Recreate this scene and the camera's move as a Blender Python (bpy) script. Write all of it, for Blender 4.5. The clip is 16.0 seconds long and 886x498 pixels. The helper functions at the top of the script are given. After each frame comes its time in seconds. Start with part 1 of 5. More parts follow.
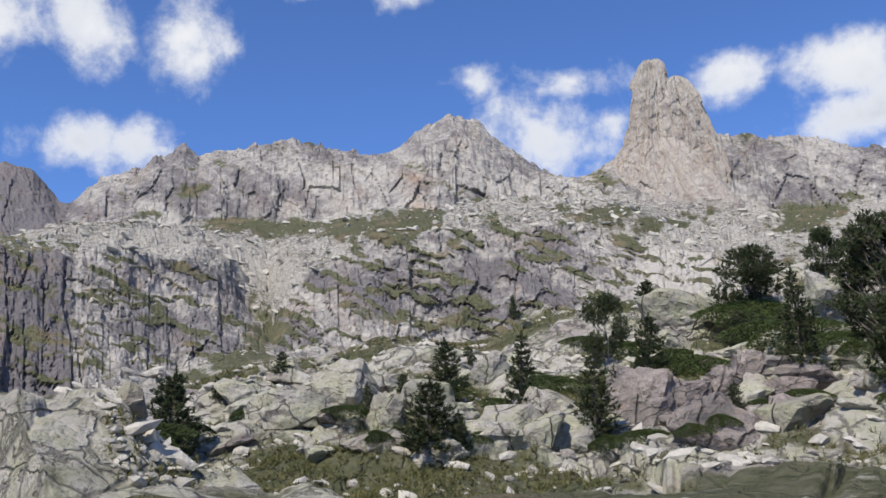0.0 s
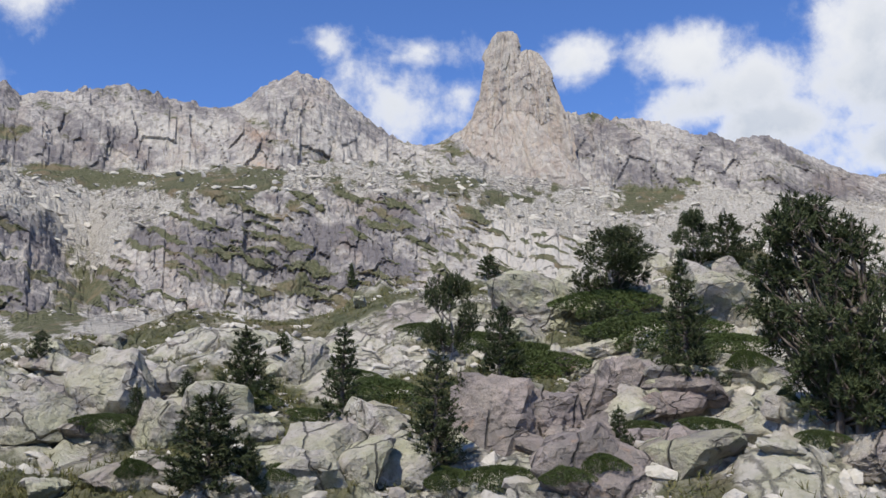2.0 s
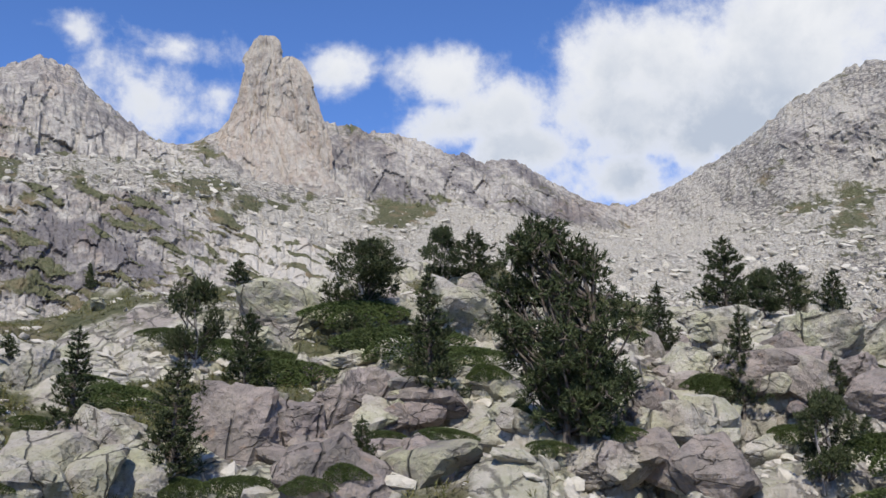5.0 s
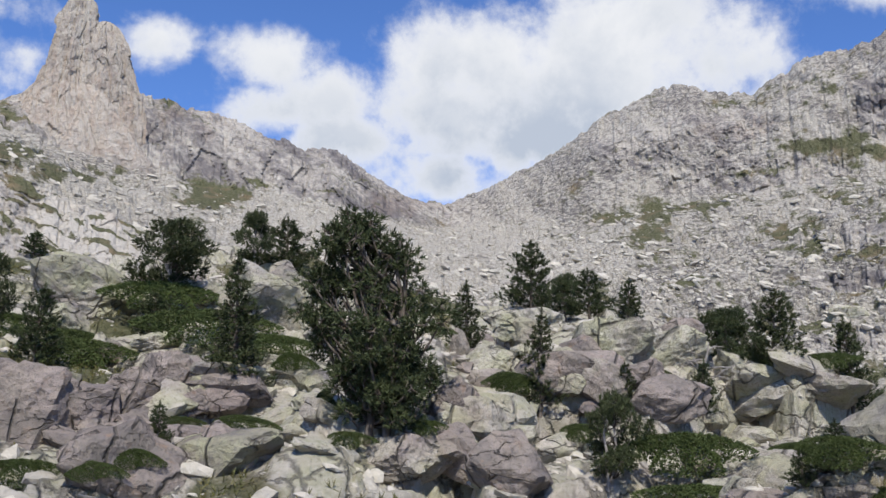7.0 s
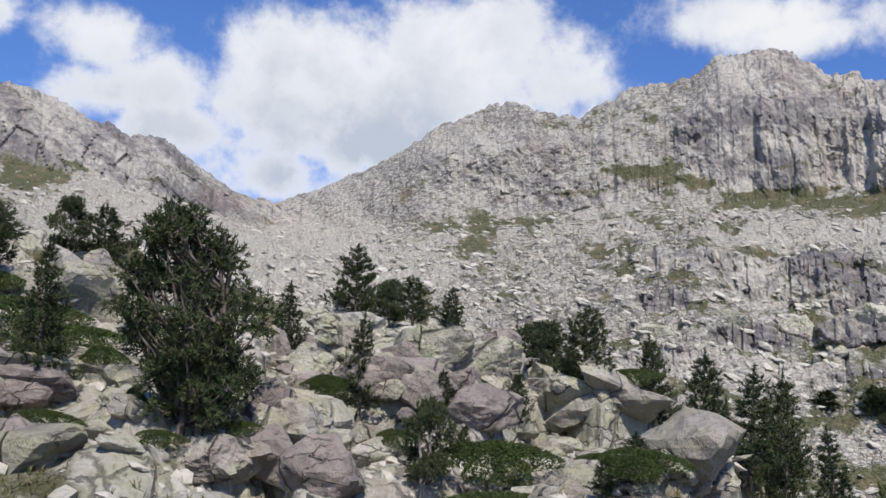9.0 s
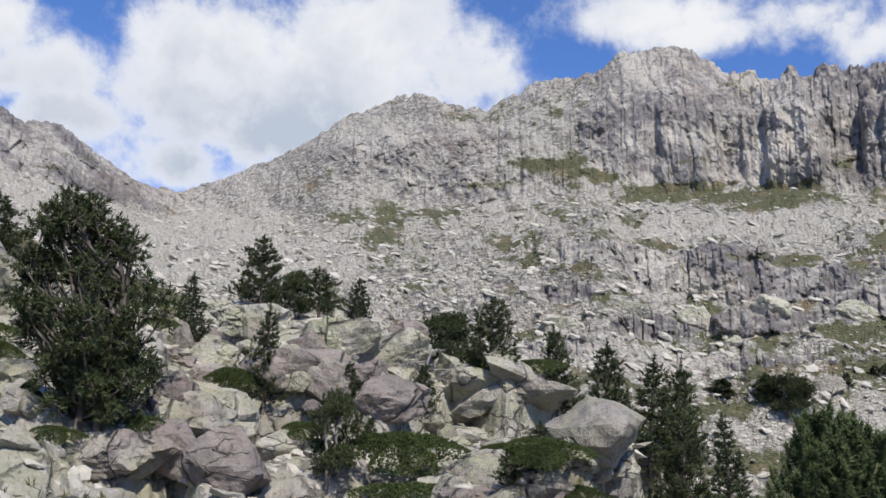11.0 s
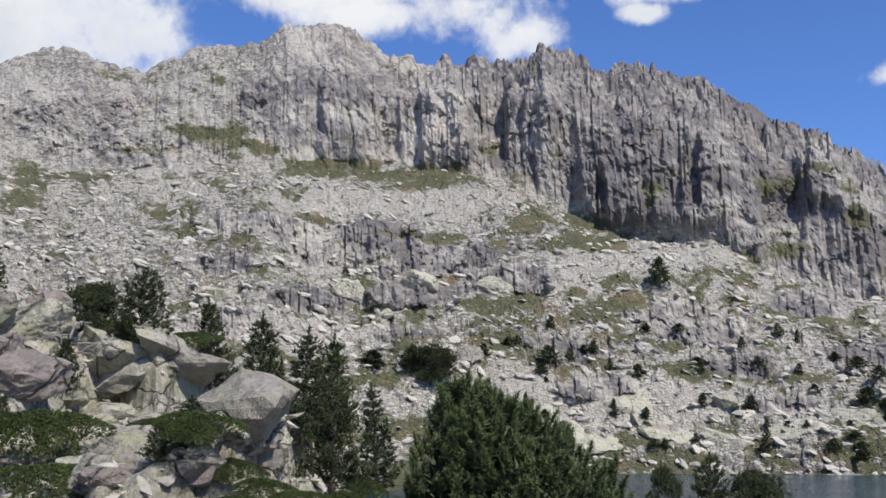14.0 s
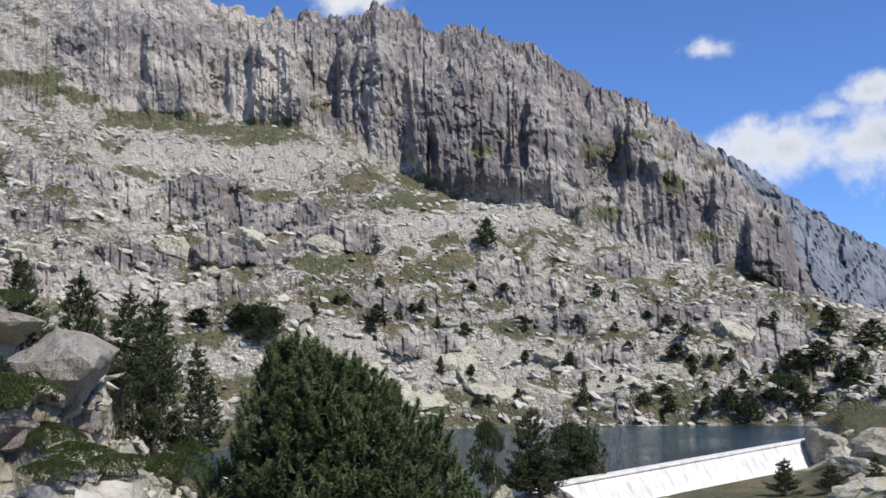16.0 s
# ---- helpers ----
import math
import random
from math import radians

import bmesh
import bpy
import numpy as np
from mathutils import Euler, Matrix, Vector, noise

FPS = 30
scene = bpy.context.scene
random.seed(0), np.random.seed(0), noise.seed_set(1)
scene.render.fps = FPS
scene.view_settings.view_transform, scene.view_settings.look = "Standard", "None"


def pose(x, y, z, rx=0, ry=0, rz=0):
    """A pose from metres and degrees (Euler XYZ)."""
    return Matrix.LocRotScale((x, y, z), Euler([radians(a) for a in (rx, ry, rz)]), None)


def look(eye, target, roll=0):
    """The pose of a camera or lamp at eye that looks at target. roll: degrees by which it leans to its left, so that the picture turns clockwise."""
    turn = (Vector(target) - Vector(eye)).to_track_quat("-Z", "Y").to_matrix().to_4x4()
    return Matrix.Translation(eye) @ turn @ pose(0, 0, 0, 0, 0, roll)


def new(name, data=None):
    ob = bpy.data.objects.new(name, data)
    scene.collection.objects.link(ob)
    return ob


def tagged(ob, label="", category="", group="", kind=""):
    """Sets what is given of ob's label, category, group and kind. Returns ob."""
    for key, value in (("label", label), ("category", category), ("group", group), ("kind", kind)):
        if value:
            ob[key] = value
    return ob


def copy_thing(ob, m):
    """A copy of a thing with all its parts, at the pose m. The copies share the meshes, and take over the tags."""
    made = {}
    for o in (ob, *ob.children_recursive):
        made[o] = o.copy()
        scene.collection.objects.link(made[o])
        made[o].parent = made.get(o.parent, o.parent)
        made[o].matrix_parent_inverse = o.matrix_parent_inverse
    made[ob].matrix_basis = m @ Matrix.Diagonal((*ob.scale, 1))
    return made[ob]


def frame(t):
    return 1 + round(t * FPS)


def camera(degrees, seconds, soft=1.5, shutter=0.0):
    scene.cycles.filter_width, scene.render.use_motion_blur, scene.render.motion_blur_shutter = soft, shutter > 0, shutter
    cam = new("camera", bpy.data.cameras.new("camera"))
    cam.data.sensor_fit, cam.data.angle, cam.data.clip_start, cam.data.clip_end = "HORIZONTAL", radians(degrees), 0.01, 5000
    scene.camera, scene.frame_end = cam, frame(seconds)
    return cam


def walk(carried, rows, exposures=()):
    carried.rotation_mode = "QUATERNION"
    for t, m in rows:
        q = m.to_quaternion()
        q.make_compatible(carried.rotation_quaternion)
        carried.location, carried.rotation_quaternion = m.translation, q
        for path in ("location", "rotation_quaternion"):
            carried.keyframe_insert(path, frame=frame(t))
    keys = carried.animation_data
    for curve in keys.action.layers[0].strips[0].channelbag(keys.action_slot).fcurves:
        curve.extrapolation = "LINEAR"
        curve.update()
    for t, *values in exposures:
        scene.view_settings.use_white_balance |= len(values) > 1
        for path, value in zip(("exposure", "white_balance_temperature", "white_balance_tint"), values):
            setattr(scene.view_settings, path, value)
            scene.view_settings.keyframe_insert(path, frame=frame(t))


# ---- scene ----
cam = camera(48.6, 16.0)

# The camera stands on a slope and turns to the right; at first it steps forward a few metres.
PATH = [
    (0.0, -1.35, -8.62, -2.12, 103.48, 1.35, -1.01),
    (0.5, -1.01, -6.54, -1.60, 103.32, 1.38, -2.11),
    (1.0, -0.35, -1.88, -0.46, 103.09, 1.12, -3.39),
    (1.5, 0.0, 0.0, 0.0, 102.09, 0.55, -7.22),
    (2.0, 0.0, 0.0, 0.0, 101.36, 0.37, -10.56),
    (2.5, 0.0, 0.0, 0.0, 101.74, 0.80, -13.19),
    (3.0, 0.0, 0.0, 0.0, 101.95, 0.17, -15.62),
    (3.5, 0.0, 0.0, 0.0, 102.30, -0.13, -18.42),
    (4.0, 0.0, 0.0, 0.0, 102.10, 0.07, -21.03),
    (6.5, 0.0, 0.0, 0.0, 101.62, -0.33, -32.89),
    (7.0, 0.0, 0.0, 0.0, 101.38, -1.11, -36.54),
    (7.5, 0.0, 0.0, 0.0, 101.21, -1.31, -39.20),
    (8.0, 0.0, 0.0, 0.0, 101.77, -1.08, -41.20),
    (8.5, 0.0, 0.0, 0.0, 101.92, -1.93, -44.67),
    (11.0, 0.0, 0.0, 0.0, 101.65, -1.71, -52.44),
    (11.5, 0.0, 0.0, 0.0, 101.34, -1.26, -56.10),
    (12.0, 0.0, 0.0, 0.0, 101.11, -0.39, -59.40),
    (12.5, 0.0, 0.0, 0.0, 100.99, -0.22, -63.11),
    (13.0, 0.0, 0.0, 0.0, 100.48, 0.04, -66.28),
    (13.5, 0.0, 0.0, 0.0, 100.27, -0.01, -69.10),
    (14.0, 0.0, 0.0, 0.0, 100.29, 0.35, -72.15),
    (14.5, 0.0, 0.0, 0.0, 99.38, 1.06, -75.34),
    (15.0, 0.0, 0.0, 0.0, 99.09, 1.61, -78.10),
    (15.5, 0.0, 0.0, 0.0, 98.42, 2.24, -80.20),
    (16.0, 0.0, 0.0, 0.0, 97.77, 1.07, -82.03),
]
walk(cam, [(t, pose(x + 0.06, y + 0.04, z, rx, ry, rz)) for t, x, y, z, rx, ry, rz in PATH], exposures=[(0.0, 0.0), (16.0, 0.0)])

# ---------------------------------------------------------------- light
SUN_AZ, SUN_EL = 216.0, 50.0   # compass degrees, clockwise from +y


def towards(az, el):
    a, e = radians(az), radians(el)
    return Vector((math.sin(a) * math.cos(e), math.cos(a) * math.cos(e), math.sin(e)))


sun = new("sun", bpy.data.lights.new("sun", "SUN"))
sun.data.energy, sun.data.angle, sun.data.color = 4.95, radians(0.6), (1.0, 0.945, 0.86)
sun.matrix_world = look(tuple(towards(SUN_AZ, SUN_EL) * 50), (0, 0, 0))


# (compass, height, half width, half height) of each cumulus, in degrees
CLOUDS = [
    (-28.0, 25.0, 7.5, 2.3), (-19.7, 25.1, 2.9, 2.7), (-14.3, 25.3, 2.7, 2.9), (-20.1, 19.0, 2.9, 1.7), (-16.7, 18.9, 2.3, 1.5),
    (-7.5, 28.8, 1.9, 1.0), (-0.7, 28.4, 1.9, 1.5), (3.2, 23.1, 1.8, 1.0), (9.5, 22.8, 3.6, 1.3), (7.9, 19.9, 4.0, 2.6),
    (18.9, 22.1, 2.0, 1.5), (25.9, 21.7, 3.6, 2.3), (29.9, 19.9, 5.6, 2.3), (36.7, 19.3, 8.6, 4.0), (46.3, 22.0, 11.0, 5.5), (38.5, 22.0, 7.0, 3.5), (42.0, 18.0, 7.0, 3.5),
    (36.1, 15.5, 5.5, 2.4), (31.0, 17.5, 5.5, 2.4), (26.5, 19.0, 4.5, 1.9), (48.7, 23.9, 5.9, 3.0), (64.4, 24.8, 7.3, 2.0), (75.9, 23.8, 2.6, 2.0),
]
CLOUDS_EAST = [
    (66.6, 23.8, 6.6, 1.3), (77.7, 22.7, 2.5, 1.8), (84.6, 23.2, 1.3, 0.6), (97.9, 18.3, 1.8, 0.8),
    (101.7, 12.5, 6.3, 2.1), (106.3, 12.5, 4.6, 2.6), (74.5, 24.3, 5.5, 1.7), (87.5, 24.6, 4.5, 0.9), (104.4, 14.2, 1.6, 0.7), (106.6, 15.1, 2.0, 1.2),
    (150.0, 30.0, 12.0, 5.0), (200.0, 24.0, 14.0, 5.0), (250.0, 28.0, 12.0, 6.0), (300.0, 22.0, 10.0, 4.0),
]


class Nodes:
    """A short hand for node trees."""

    def __init__(self, tree):
        self.tree = tree

    def add(self, kind, **values):
        node = self.tree.nodes.new(kind)
        for key, value in values.items():
            if key == "op":
                node.operation = value
            elif key == "blend":
                node.blend_type = value
            elif key == "data":
                node.data_type = value
        return node

    def put(self, value, socket):
        if isinstance(value, bpy.types.NodeSocket):
            self.tree.links.new(value, socket)
        elif value is not None:
            socket.default_value = value

    def math(self, op, a, b=None, c=None):
        node = self.add("ShaderNodeMath", op=op)
        for i, v in enumerate((a, b, c)):
            self.put(v, node.inputs[i])
        return node.outputs[0]

    def vec(self, op, a, b=None):
        node = self.add("ShaderNodeVectorMath", op=op)
        self.put(a, node.inputs[0])
        self.put(b, node.inputs[1])
        return node.outputs["Value"] if op == "DOT_PRODUCT" else node.outputs["Vector"]

    def mix(self, fac, a, b, blend="MIX"):
        node = self.add("ShaderNodeMix", data="RGBA", blend=blend)
        self.put(fac, node.inputs[0])
        self.put(a, node.inputs[6])
        self.put(b, node.inputs[7])
        return node.outputs[2]

    def noise(self, vector, scale, detail=6, rough=0.55, distort=0.0):
        node = self.add("ShaderNodeTexNoise")
        self.put(vector, node.inputs["Vector"])
        for key, v in (("Scale", scale), ("Detail", detail), ("Roughness", rough), ("Distortion", distort)):
            node.inputs[key].default_value = v
        return node.outputs[0]

    def voronoi(self, vector, scale, feature="F1", out="Distance"):
        node = self.add("ShaderNodeTexVoronoi")
        node.feature = feature
        self.put(vector, node.inputs["Vector"])
        node.inputs["Scale"].default_value = scale
        return node.outputs[out]

    def ramp(self, value, low, high, to_low=0.0, to_high=1.0, smooth=True):
        node = self.add("ShaderNodeMapRange")
        node.interpolation_type = "SMOOTHSTEP" if smooth else "LINEAR"
        for i, v in enumerate((value, low, high, to_low, to_high)):
            self.put(v, node.inputs[i])
        return node.outputs[0]

    def attribute(self, name):
        node = self.add("ShaderNodeAttribute")
        node.attribute_name = name
        return node.outputs["Fac"]


def build_world():
    world = bpy.data.worlds.new("sky")
    scene.world = world
    world.use_nodes = True
    n = Nodes(world.node_tree)
    world.node_tree.nodes.clear()
    sky = n.add("ShaderNodeTexSky")
    sky.sky_type, sky.sun_disc = "NISHITA", False
    sky.sun_elevation, sky.sun_rotation = radians(SUN_EL), radians(SUN_AZ)
    sky.altitude, sky.air_density, sky.dust_density, sky.ozone_density = 2200, 1.0, 0.9, 2.0
    way = n.add("ShaderNodeTexCoord").outputs["Generated"]
    shape = None
    for az, el, wide, high in CLOUDS + CLOUDS_EAST:
        mid = towards(az, el)
        across = Vector((math.cos(radians(az)), -math.sin(radians(az)), 0)) / math.sin(radians(wide))
        upward = mid.cross(Vector((math.cos(radians(az)), -math.sin(radians(az)), 0))) * -1 / math.sin(radians(high))
        off = n.vec("SUBTRACT", way, tuple(mid))
        u, v = n.vec("DOT_PRODUCT", off, tuple(across)), n.vec("DOT_PRODUCT", off, tuple(upward))
        d = n.math("SUBTRACT", 1.0, n.math("SQRT", n.math("MULTIPLY_ADD", u, u, n.math("MULTIPLY", v, v))))
        d = n.math("MULTIPLY", d, min(1.1, 0.6 + 0.025 * wide * high))
        shape = d if shape is None else n.math("MAXIMUM", shape, d)
    shape = n.math("MAXIMUM", shape, -0.6)
    puff = n.noise(way, 11.0, 10, 0.58, 0.15)
    small = n.noise(way, 38.0, 8, 0.62, 0.1)
    density = n.math("ADD", shape, n.math("MULTIPLY_ADD", puff, 2.1, -0.9))
    density = n.math("MULTIPLY_ADD", n.math("SUBTRACT", small, 0.5), 0.8, density)
    cover = n.ramp(density, 0.0, 0.6)
    above = n.noise(n.vec("ADD", way, (0.0, 0.0, 0.035)), 11.0, 10, 0.58, 0.15)
    shade = n.ramp(n.math("MULTIPLY_ADD", above, 1.0, n.math("MULTIPLY_ADD", n.noise(way, 5.0, 3, 0.5), 0.8, -0.4)), 0.42, 0.72)
    thick = n.ramp(density, 0.35, 1.1)
    split = n.add("ShaderNodeSeparateXYZ")
    n.put(way, split.inputs[0])
    low = n.ramp(split.outputs[2], 0.41, 0.29)
    grey = n.math("MULTIPLY", n.math("MULTIPLY_ADD", shade, 0.45, n.math("MULTIPLY", low, 0.7)), thick)
    white = n.mix(grey, (9.0, 9.1, 9.3, 1), (5.2, 5.8, 6.8, 1))
    blue = n.mix(1.0, sky.outputs[0], (0.91, 1.24, 1.82, 1), "MULTIPLY")
    colour = n.mix(n.math("MULTIPLY", cover, n.ramp(density, 0.1, 0.9, 0.55, 0.97)), blue, white)
    back = n.add("ShaderNodeBackground")
    n.put(colour, back.inputs[0])
    back.inputs[1].default_value = 0.10
    out = n.add("ShaderNodeOutputWorld")
    world.node_tree.links.new(back.outputs[0], out.inputs[0])


build_world()


# ---------------------------------------------------------------- materials
def material(name):
    m = bpy.data.materials.new(name)
    m.use_nodes = True
    n = Nodes(m.node_tree)
    return m, n, m.node_tree.nodes["Principled BSDF"]


def finish(n, bsdf, colour, rough=0.9, height=None, strength=0.6, distance=0.3, spec=0.25):
    n.put(colour, bsdf.inputs["Base Color"])
    n.put(rough, bsdf.inputs["Roughness"])
    bsdf.inputs["Specular IOR Level"].default_value = spec
    if height is not None:
        bump = n.add("ShaderNodeBump")
        bump.inputs["Strength"].default_value, bump.inputs["Distance"].default_value = strength, distance
        n.put(height, bump.inputs["Height"])
        n.put(bump.outputs[0], bsdf.inputs["Normal"])


def rock_colour(n, where, tone, warm, lichen):
    """Granite: pale to dark by tone, rusty by warm, yellow-green lichen."""
    broad = n.noise(where, 0.05, 5, 0.6)
    patch = n.noise(where, 0.33, 8, 0.62)
    grain = n.noise(where, 3.2, 8, 0.7)
    streak = n.noise(n.vec("MULTIPLY", where, (0.55, 0.55, 0.06)), 1.0, 7, 0.65)
    t = n.math("ADD", tone, n.math("MULTIPLY_ADD", patch, 1.7, -0.85))
    t = n.math("ADD", t, n.math("MULTIPLY_ADD", broad, 0.5, -0.25))
    colour = n.mix(n.ramp(t, 0.0, 1.0), (0.575, 0.53, 0.458, 1), (0.19, 0.172, 0.17, 1))
    colour = n.mix(n.ramp(n.math("MULTIPLY", warm, streak), 0.12, 0.6), colour, (0.46, 0.33, 0.235, 1))
    colour = n.mix(n.math("MULTIPLY", lichen, n.ramp(n.noise(where, 0.8, 9, 0.7), 0.36, 0.64)), colour, (0.465, 0.455, 0.30, 1))
    colour = n.mix(n.math("MULTIPLY", lichen, n.ramp(n.noise(where, 0.17, 6, 0.6), 0.54, 0.66, 0.0, 0.7)), colour, (0.27, 0.21, 0.205, 1))
    dark = n.ramp(n.noise(n.vec("MULTIPLY", where, (1.0, 1.0, 0.3)), 0.9, 9, 0.72), 0.52, 0.72, 0.0, 0.75)
    colour = n.mix(n.math("MULTIPLY", dark, n.ramp(tone, -0.2, 0.6, 0.35, 0.9)), colour, (0.085, 0.082, 0.08, 1))
    return n.mix(n.ramp(grain, 0.3, 0.7, 0.0, 0.45), colour, n.mix(0.5, colour, (0.06, 0.058, 0.055, 1)))


def terrain_material():
    m, n, bsdf = material("granite_and_turf")
    where = n.add("ShaderNodeTexCoord").outputs["Object"]
    tone, warm, turf = n.attribute("tone"), n.attribute("warm"), n.attribute("turf")
    stony = n.attribute("stony")
    flat_where = n.vec("MULTIPLY", n.vec("ADD", where, n.vec("MULTIPLY", n.noise(where, 0.7, 4), (0.8, 0.8, 0.8))), (0.75, 0.75, 1.7))
    cell = n.voronoi(flat_where, 0.95, "F1", "Color")
    rim = n.ramp(n.voronoi(flat_where, 0.95, "DISTANCE_TO_EDGE"), 0.0, 0.16)
    pick = n.add("ShaderNodeSeparateXYZ")
    n.put(cell, pick.inputs[0])
    tone = n.math("ADD", tone, n.math("MULTIPLY", stony, n.math("MULTIPLY_ADD", pick.outputs[0], 1.3, -0.9)))
    colour = rock_colour(n, where, tone, warm, n.attribute("lichen"))
    colour = n.mix(n.math("MULTIPLY", stony, n.math("MULTIPLY", n.math("SUBTRACT", 1.0, rim), 0.3)), colour, (0.075, 0.075, 0.062, 1))
    bent_where = n.vec("ADD", where, n.vec("MULTIPLY", n.noise(where, 0.9, 5, 0.6), (1.3, 1.3, 1.3)))
    crack = n.ramp(n.voronoi(n.vec("MULTIPLY", bent_where, (1.0, 0.7, 1.8)), 0.55, "DISTANCE_TO_EDGE"), 0.0, 0.06)
    joint = n.ramp(n.voronoi(n.vec("MULTIPLY", bent_where, (1.0, 1.0, 0.6)), 0.3, "DISTANCE_TO_EDGE"), 0.0, 0.035)
    crack = n.math("MULTIPLY", crack, joint)
    colour = n.mix(n.math("MULTIPLY", n.math("SUBTRACT", 1.0, crack), n.math("MULTIPLY", n.attribute("lichen"), 0.8)), colour, (0.07, 0.065, 0.06, 1))
    blade = n.noise(where, 1.1, 10, 0.75)
    green = n.mix(n.ramp(blade, 0.35, 0.68), (0.08, 0.087, 0.042, 1), (0.17, 0.162, 0.098, 1))
    green = n.mix(n.ramp(n.noise(where, 0.12, 4), 0.5, 0.72), green, (0.21, 0.165, 0.10, 1))
    edge = n.math("ADD", turf, n.math("MULTIPLY_ADD", n.noise(where, 0.5, 9, 0.72), 1.9, -0.95))
    edge = n.math("ADD", edge, n.math("MULTIPLY_ADD", n.noise(where, 0.09, 5, 0.6), 1.2, -0.6))
    cover = n.ramp(edge, 0.3, 0.75)
    colour = n.mix(cover, colour, green)
    relief = n.math("ADD", n.noise(where, 0.4, 13, 0.68), n.math("MULTIPLY", crack, 0.14))
    relief = n.math("ADD", relief, n.math("MULTIPLY", stony, n.math("MULTIPLY_ADD", rim, 0.22, n.math("MULTIPLY", pick.outputs[1], 0.2))))
    finish(n, bsdf, colour, 0.92, relief, 0.9, 1.3, 0.15)
    return m


def boulder_material(name="lichened_granite", low=0.02, span=0.75, purple=0.65, least=0.0):
    m, n, bsdf = material(name)
    info = n.add("ShaderNodeObjectInfo")
    where = n.add("ShaderNodeNewGeometry").outputs["Position"]
    where = n.vec("ADD", where, n.vec("MULTIPLY", info.outputs["Location"], (1.7, 1.7, 1.7)))
    tone = n.math("MULTIPLY_ADD", info.outputs["Random"], span, low)
    colour = rock_colour(n, where, tone, n.ramp(info.outputs["Random"], 0.5, 1.0, 0.0, 0.5), 0.95)
    reddish = n.mix(n.ramp(n.noise(where, 0.9, 7, 0.65), 0.35, 0.65), (0.17, 0.145, 0.14, 1), (0.36, 0.30, 0.27, 1))
    reddish = n.mix(n.ramp(n.noise(where, 1.7, 8, 0.7), 0.56, 0.7, 0.0, 0.7), reddish, (0.33, 0.21, 0.145, 1))
    colour = n.mix(n.ramp(n.math("FRACT", n.math("MULTIPLY", info.outputs["Random"], 7.3)), 0.4, 1.0, least, max(purple, least)), colour, reddish)
    bent_where = n.vec("ADD", where, n.vec("MULTIPLY", n.noise(where, 1.1, 5, 0.6), (0.7, 0.7, 0.7)))
    crack = n.ramp(n.voronoi(n.vec("MULTIPLY", bent_where, (1.0, 0.8, 0.45)), 0.4, "DISTANCE_TO_EDGE"), 0.0, 0.02)
    crack = n.math("MAXIMUM", crack, n.ramp(n.noise(where, 0.35, 3), 0.5, 0.6))
    thin = n.ramp(n.voronoi(n.vec("MULTIPLY", bent_where, (0.5, 1.0, 1.9)), 1.1, "DISTANCE_TO_EDGE"), 0.0, 0.03)
    thin = n.math("MAXIMUM", thin, n.ramp(n.noise(where, 0.5, 4), 0.40, 0.48))
    crack = n.math("MULTIPLY", crack, thin)
    colour = n.mix(n.math("MULTIPLY", n.math("SUBTRACT", 1.0, crack), 0.7), colour, (0.05, 0.047, 0.042, 1))
    speck = n.ramp(n.noise(where, 7.0, 6, 0.7), 0.52, 0.68, 0.0, 0.6)
    colour = n.mix(speck, colour, (0.13, 0.125, 0.105, 1))
    relief = n.math("ADD", n.noise(where, 0.9, 13, 0.66), n.math("MULTIPLY", crack, 0.25))
    finish(n, bsdf, colour, 0.9, relief, 1.0, 0.6, 0.15)
    return m


def rubble_material():
    m, n, bsdf = material("scree_stone")
    where = n.add("ShaderNodeTexCoord").outputs["Object"]
    rnd = n.add("ShaderNodeNewGeometry").outputs["Random Per Island"]
    colour = rock_colour(n, where, n.math("MULTIPLY_ADD", rnd, 0.8, -0.3), n.ramp(rnd, 0.75, 1.0, 0.0, 0.4), 0.25)
    finish(n, bsdf, colour, 0.9, n.noise(where, 2.0, 9, 0.65), 0.7, 0.3, 0.2)
    return m


def foliage_material(name, deep, light, tip):
    m, n, bsdf = material(name)
    where = n.add("ShaderNodeTexCoord").outputs["Object"]
    rnd = n.add("ShaderNodeNewGeometry").outputs["Random Per Island"]
    each = n.add("ShaderNodeObjectInfo").outputs["Random"]
    colour = n.mix(n.ramp(n.noise(where, 1.6, 4), 0.35, 0.65), deep, light)
    colour = n.mix(n.ramp(rnd, 0.6, 1.0, 0.0, 0.7), colour, tip)
    colour = n.mix(n.math("MULTIPLY", each, 0.35), colour, (0.05, 0.055, 0.025, 1))
    finish(n, bsdf, colour, 0.6, spec=0.15)
    bsdf.inputs["Transmission Weight"].default_value = 0.0
    return m


def bark_material(name="pine_bark", a=(0.075, 0.058, 0.046, 1), b=(0.19, 0.165, 0.14, 1)):
    m, n, bsdf = material(name)
    where = n.add("ShaderNodeTexCoord").outputs["Object"]
    ridge = n.noise(n.vec("MULTIPLY", where, (9.0, 9.0, 1.6)), 1.0, 8, 0.65)
    finish(n, bsdf, n.mix(n.ramp(ridge, 0.35, 0.7), a, b), 0.9, ridge, 0.8, 0.04)
    return m


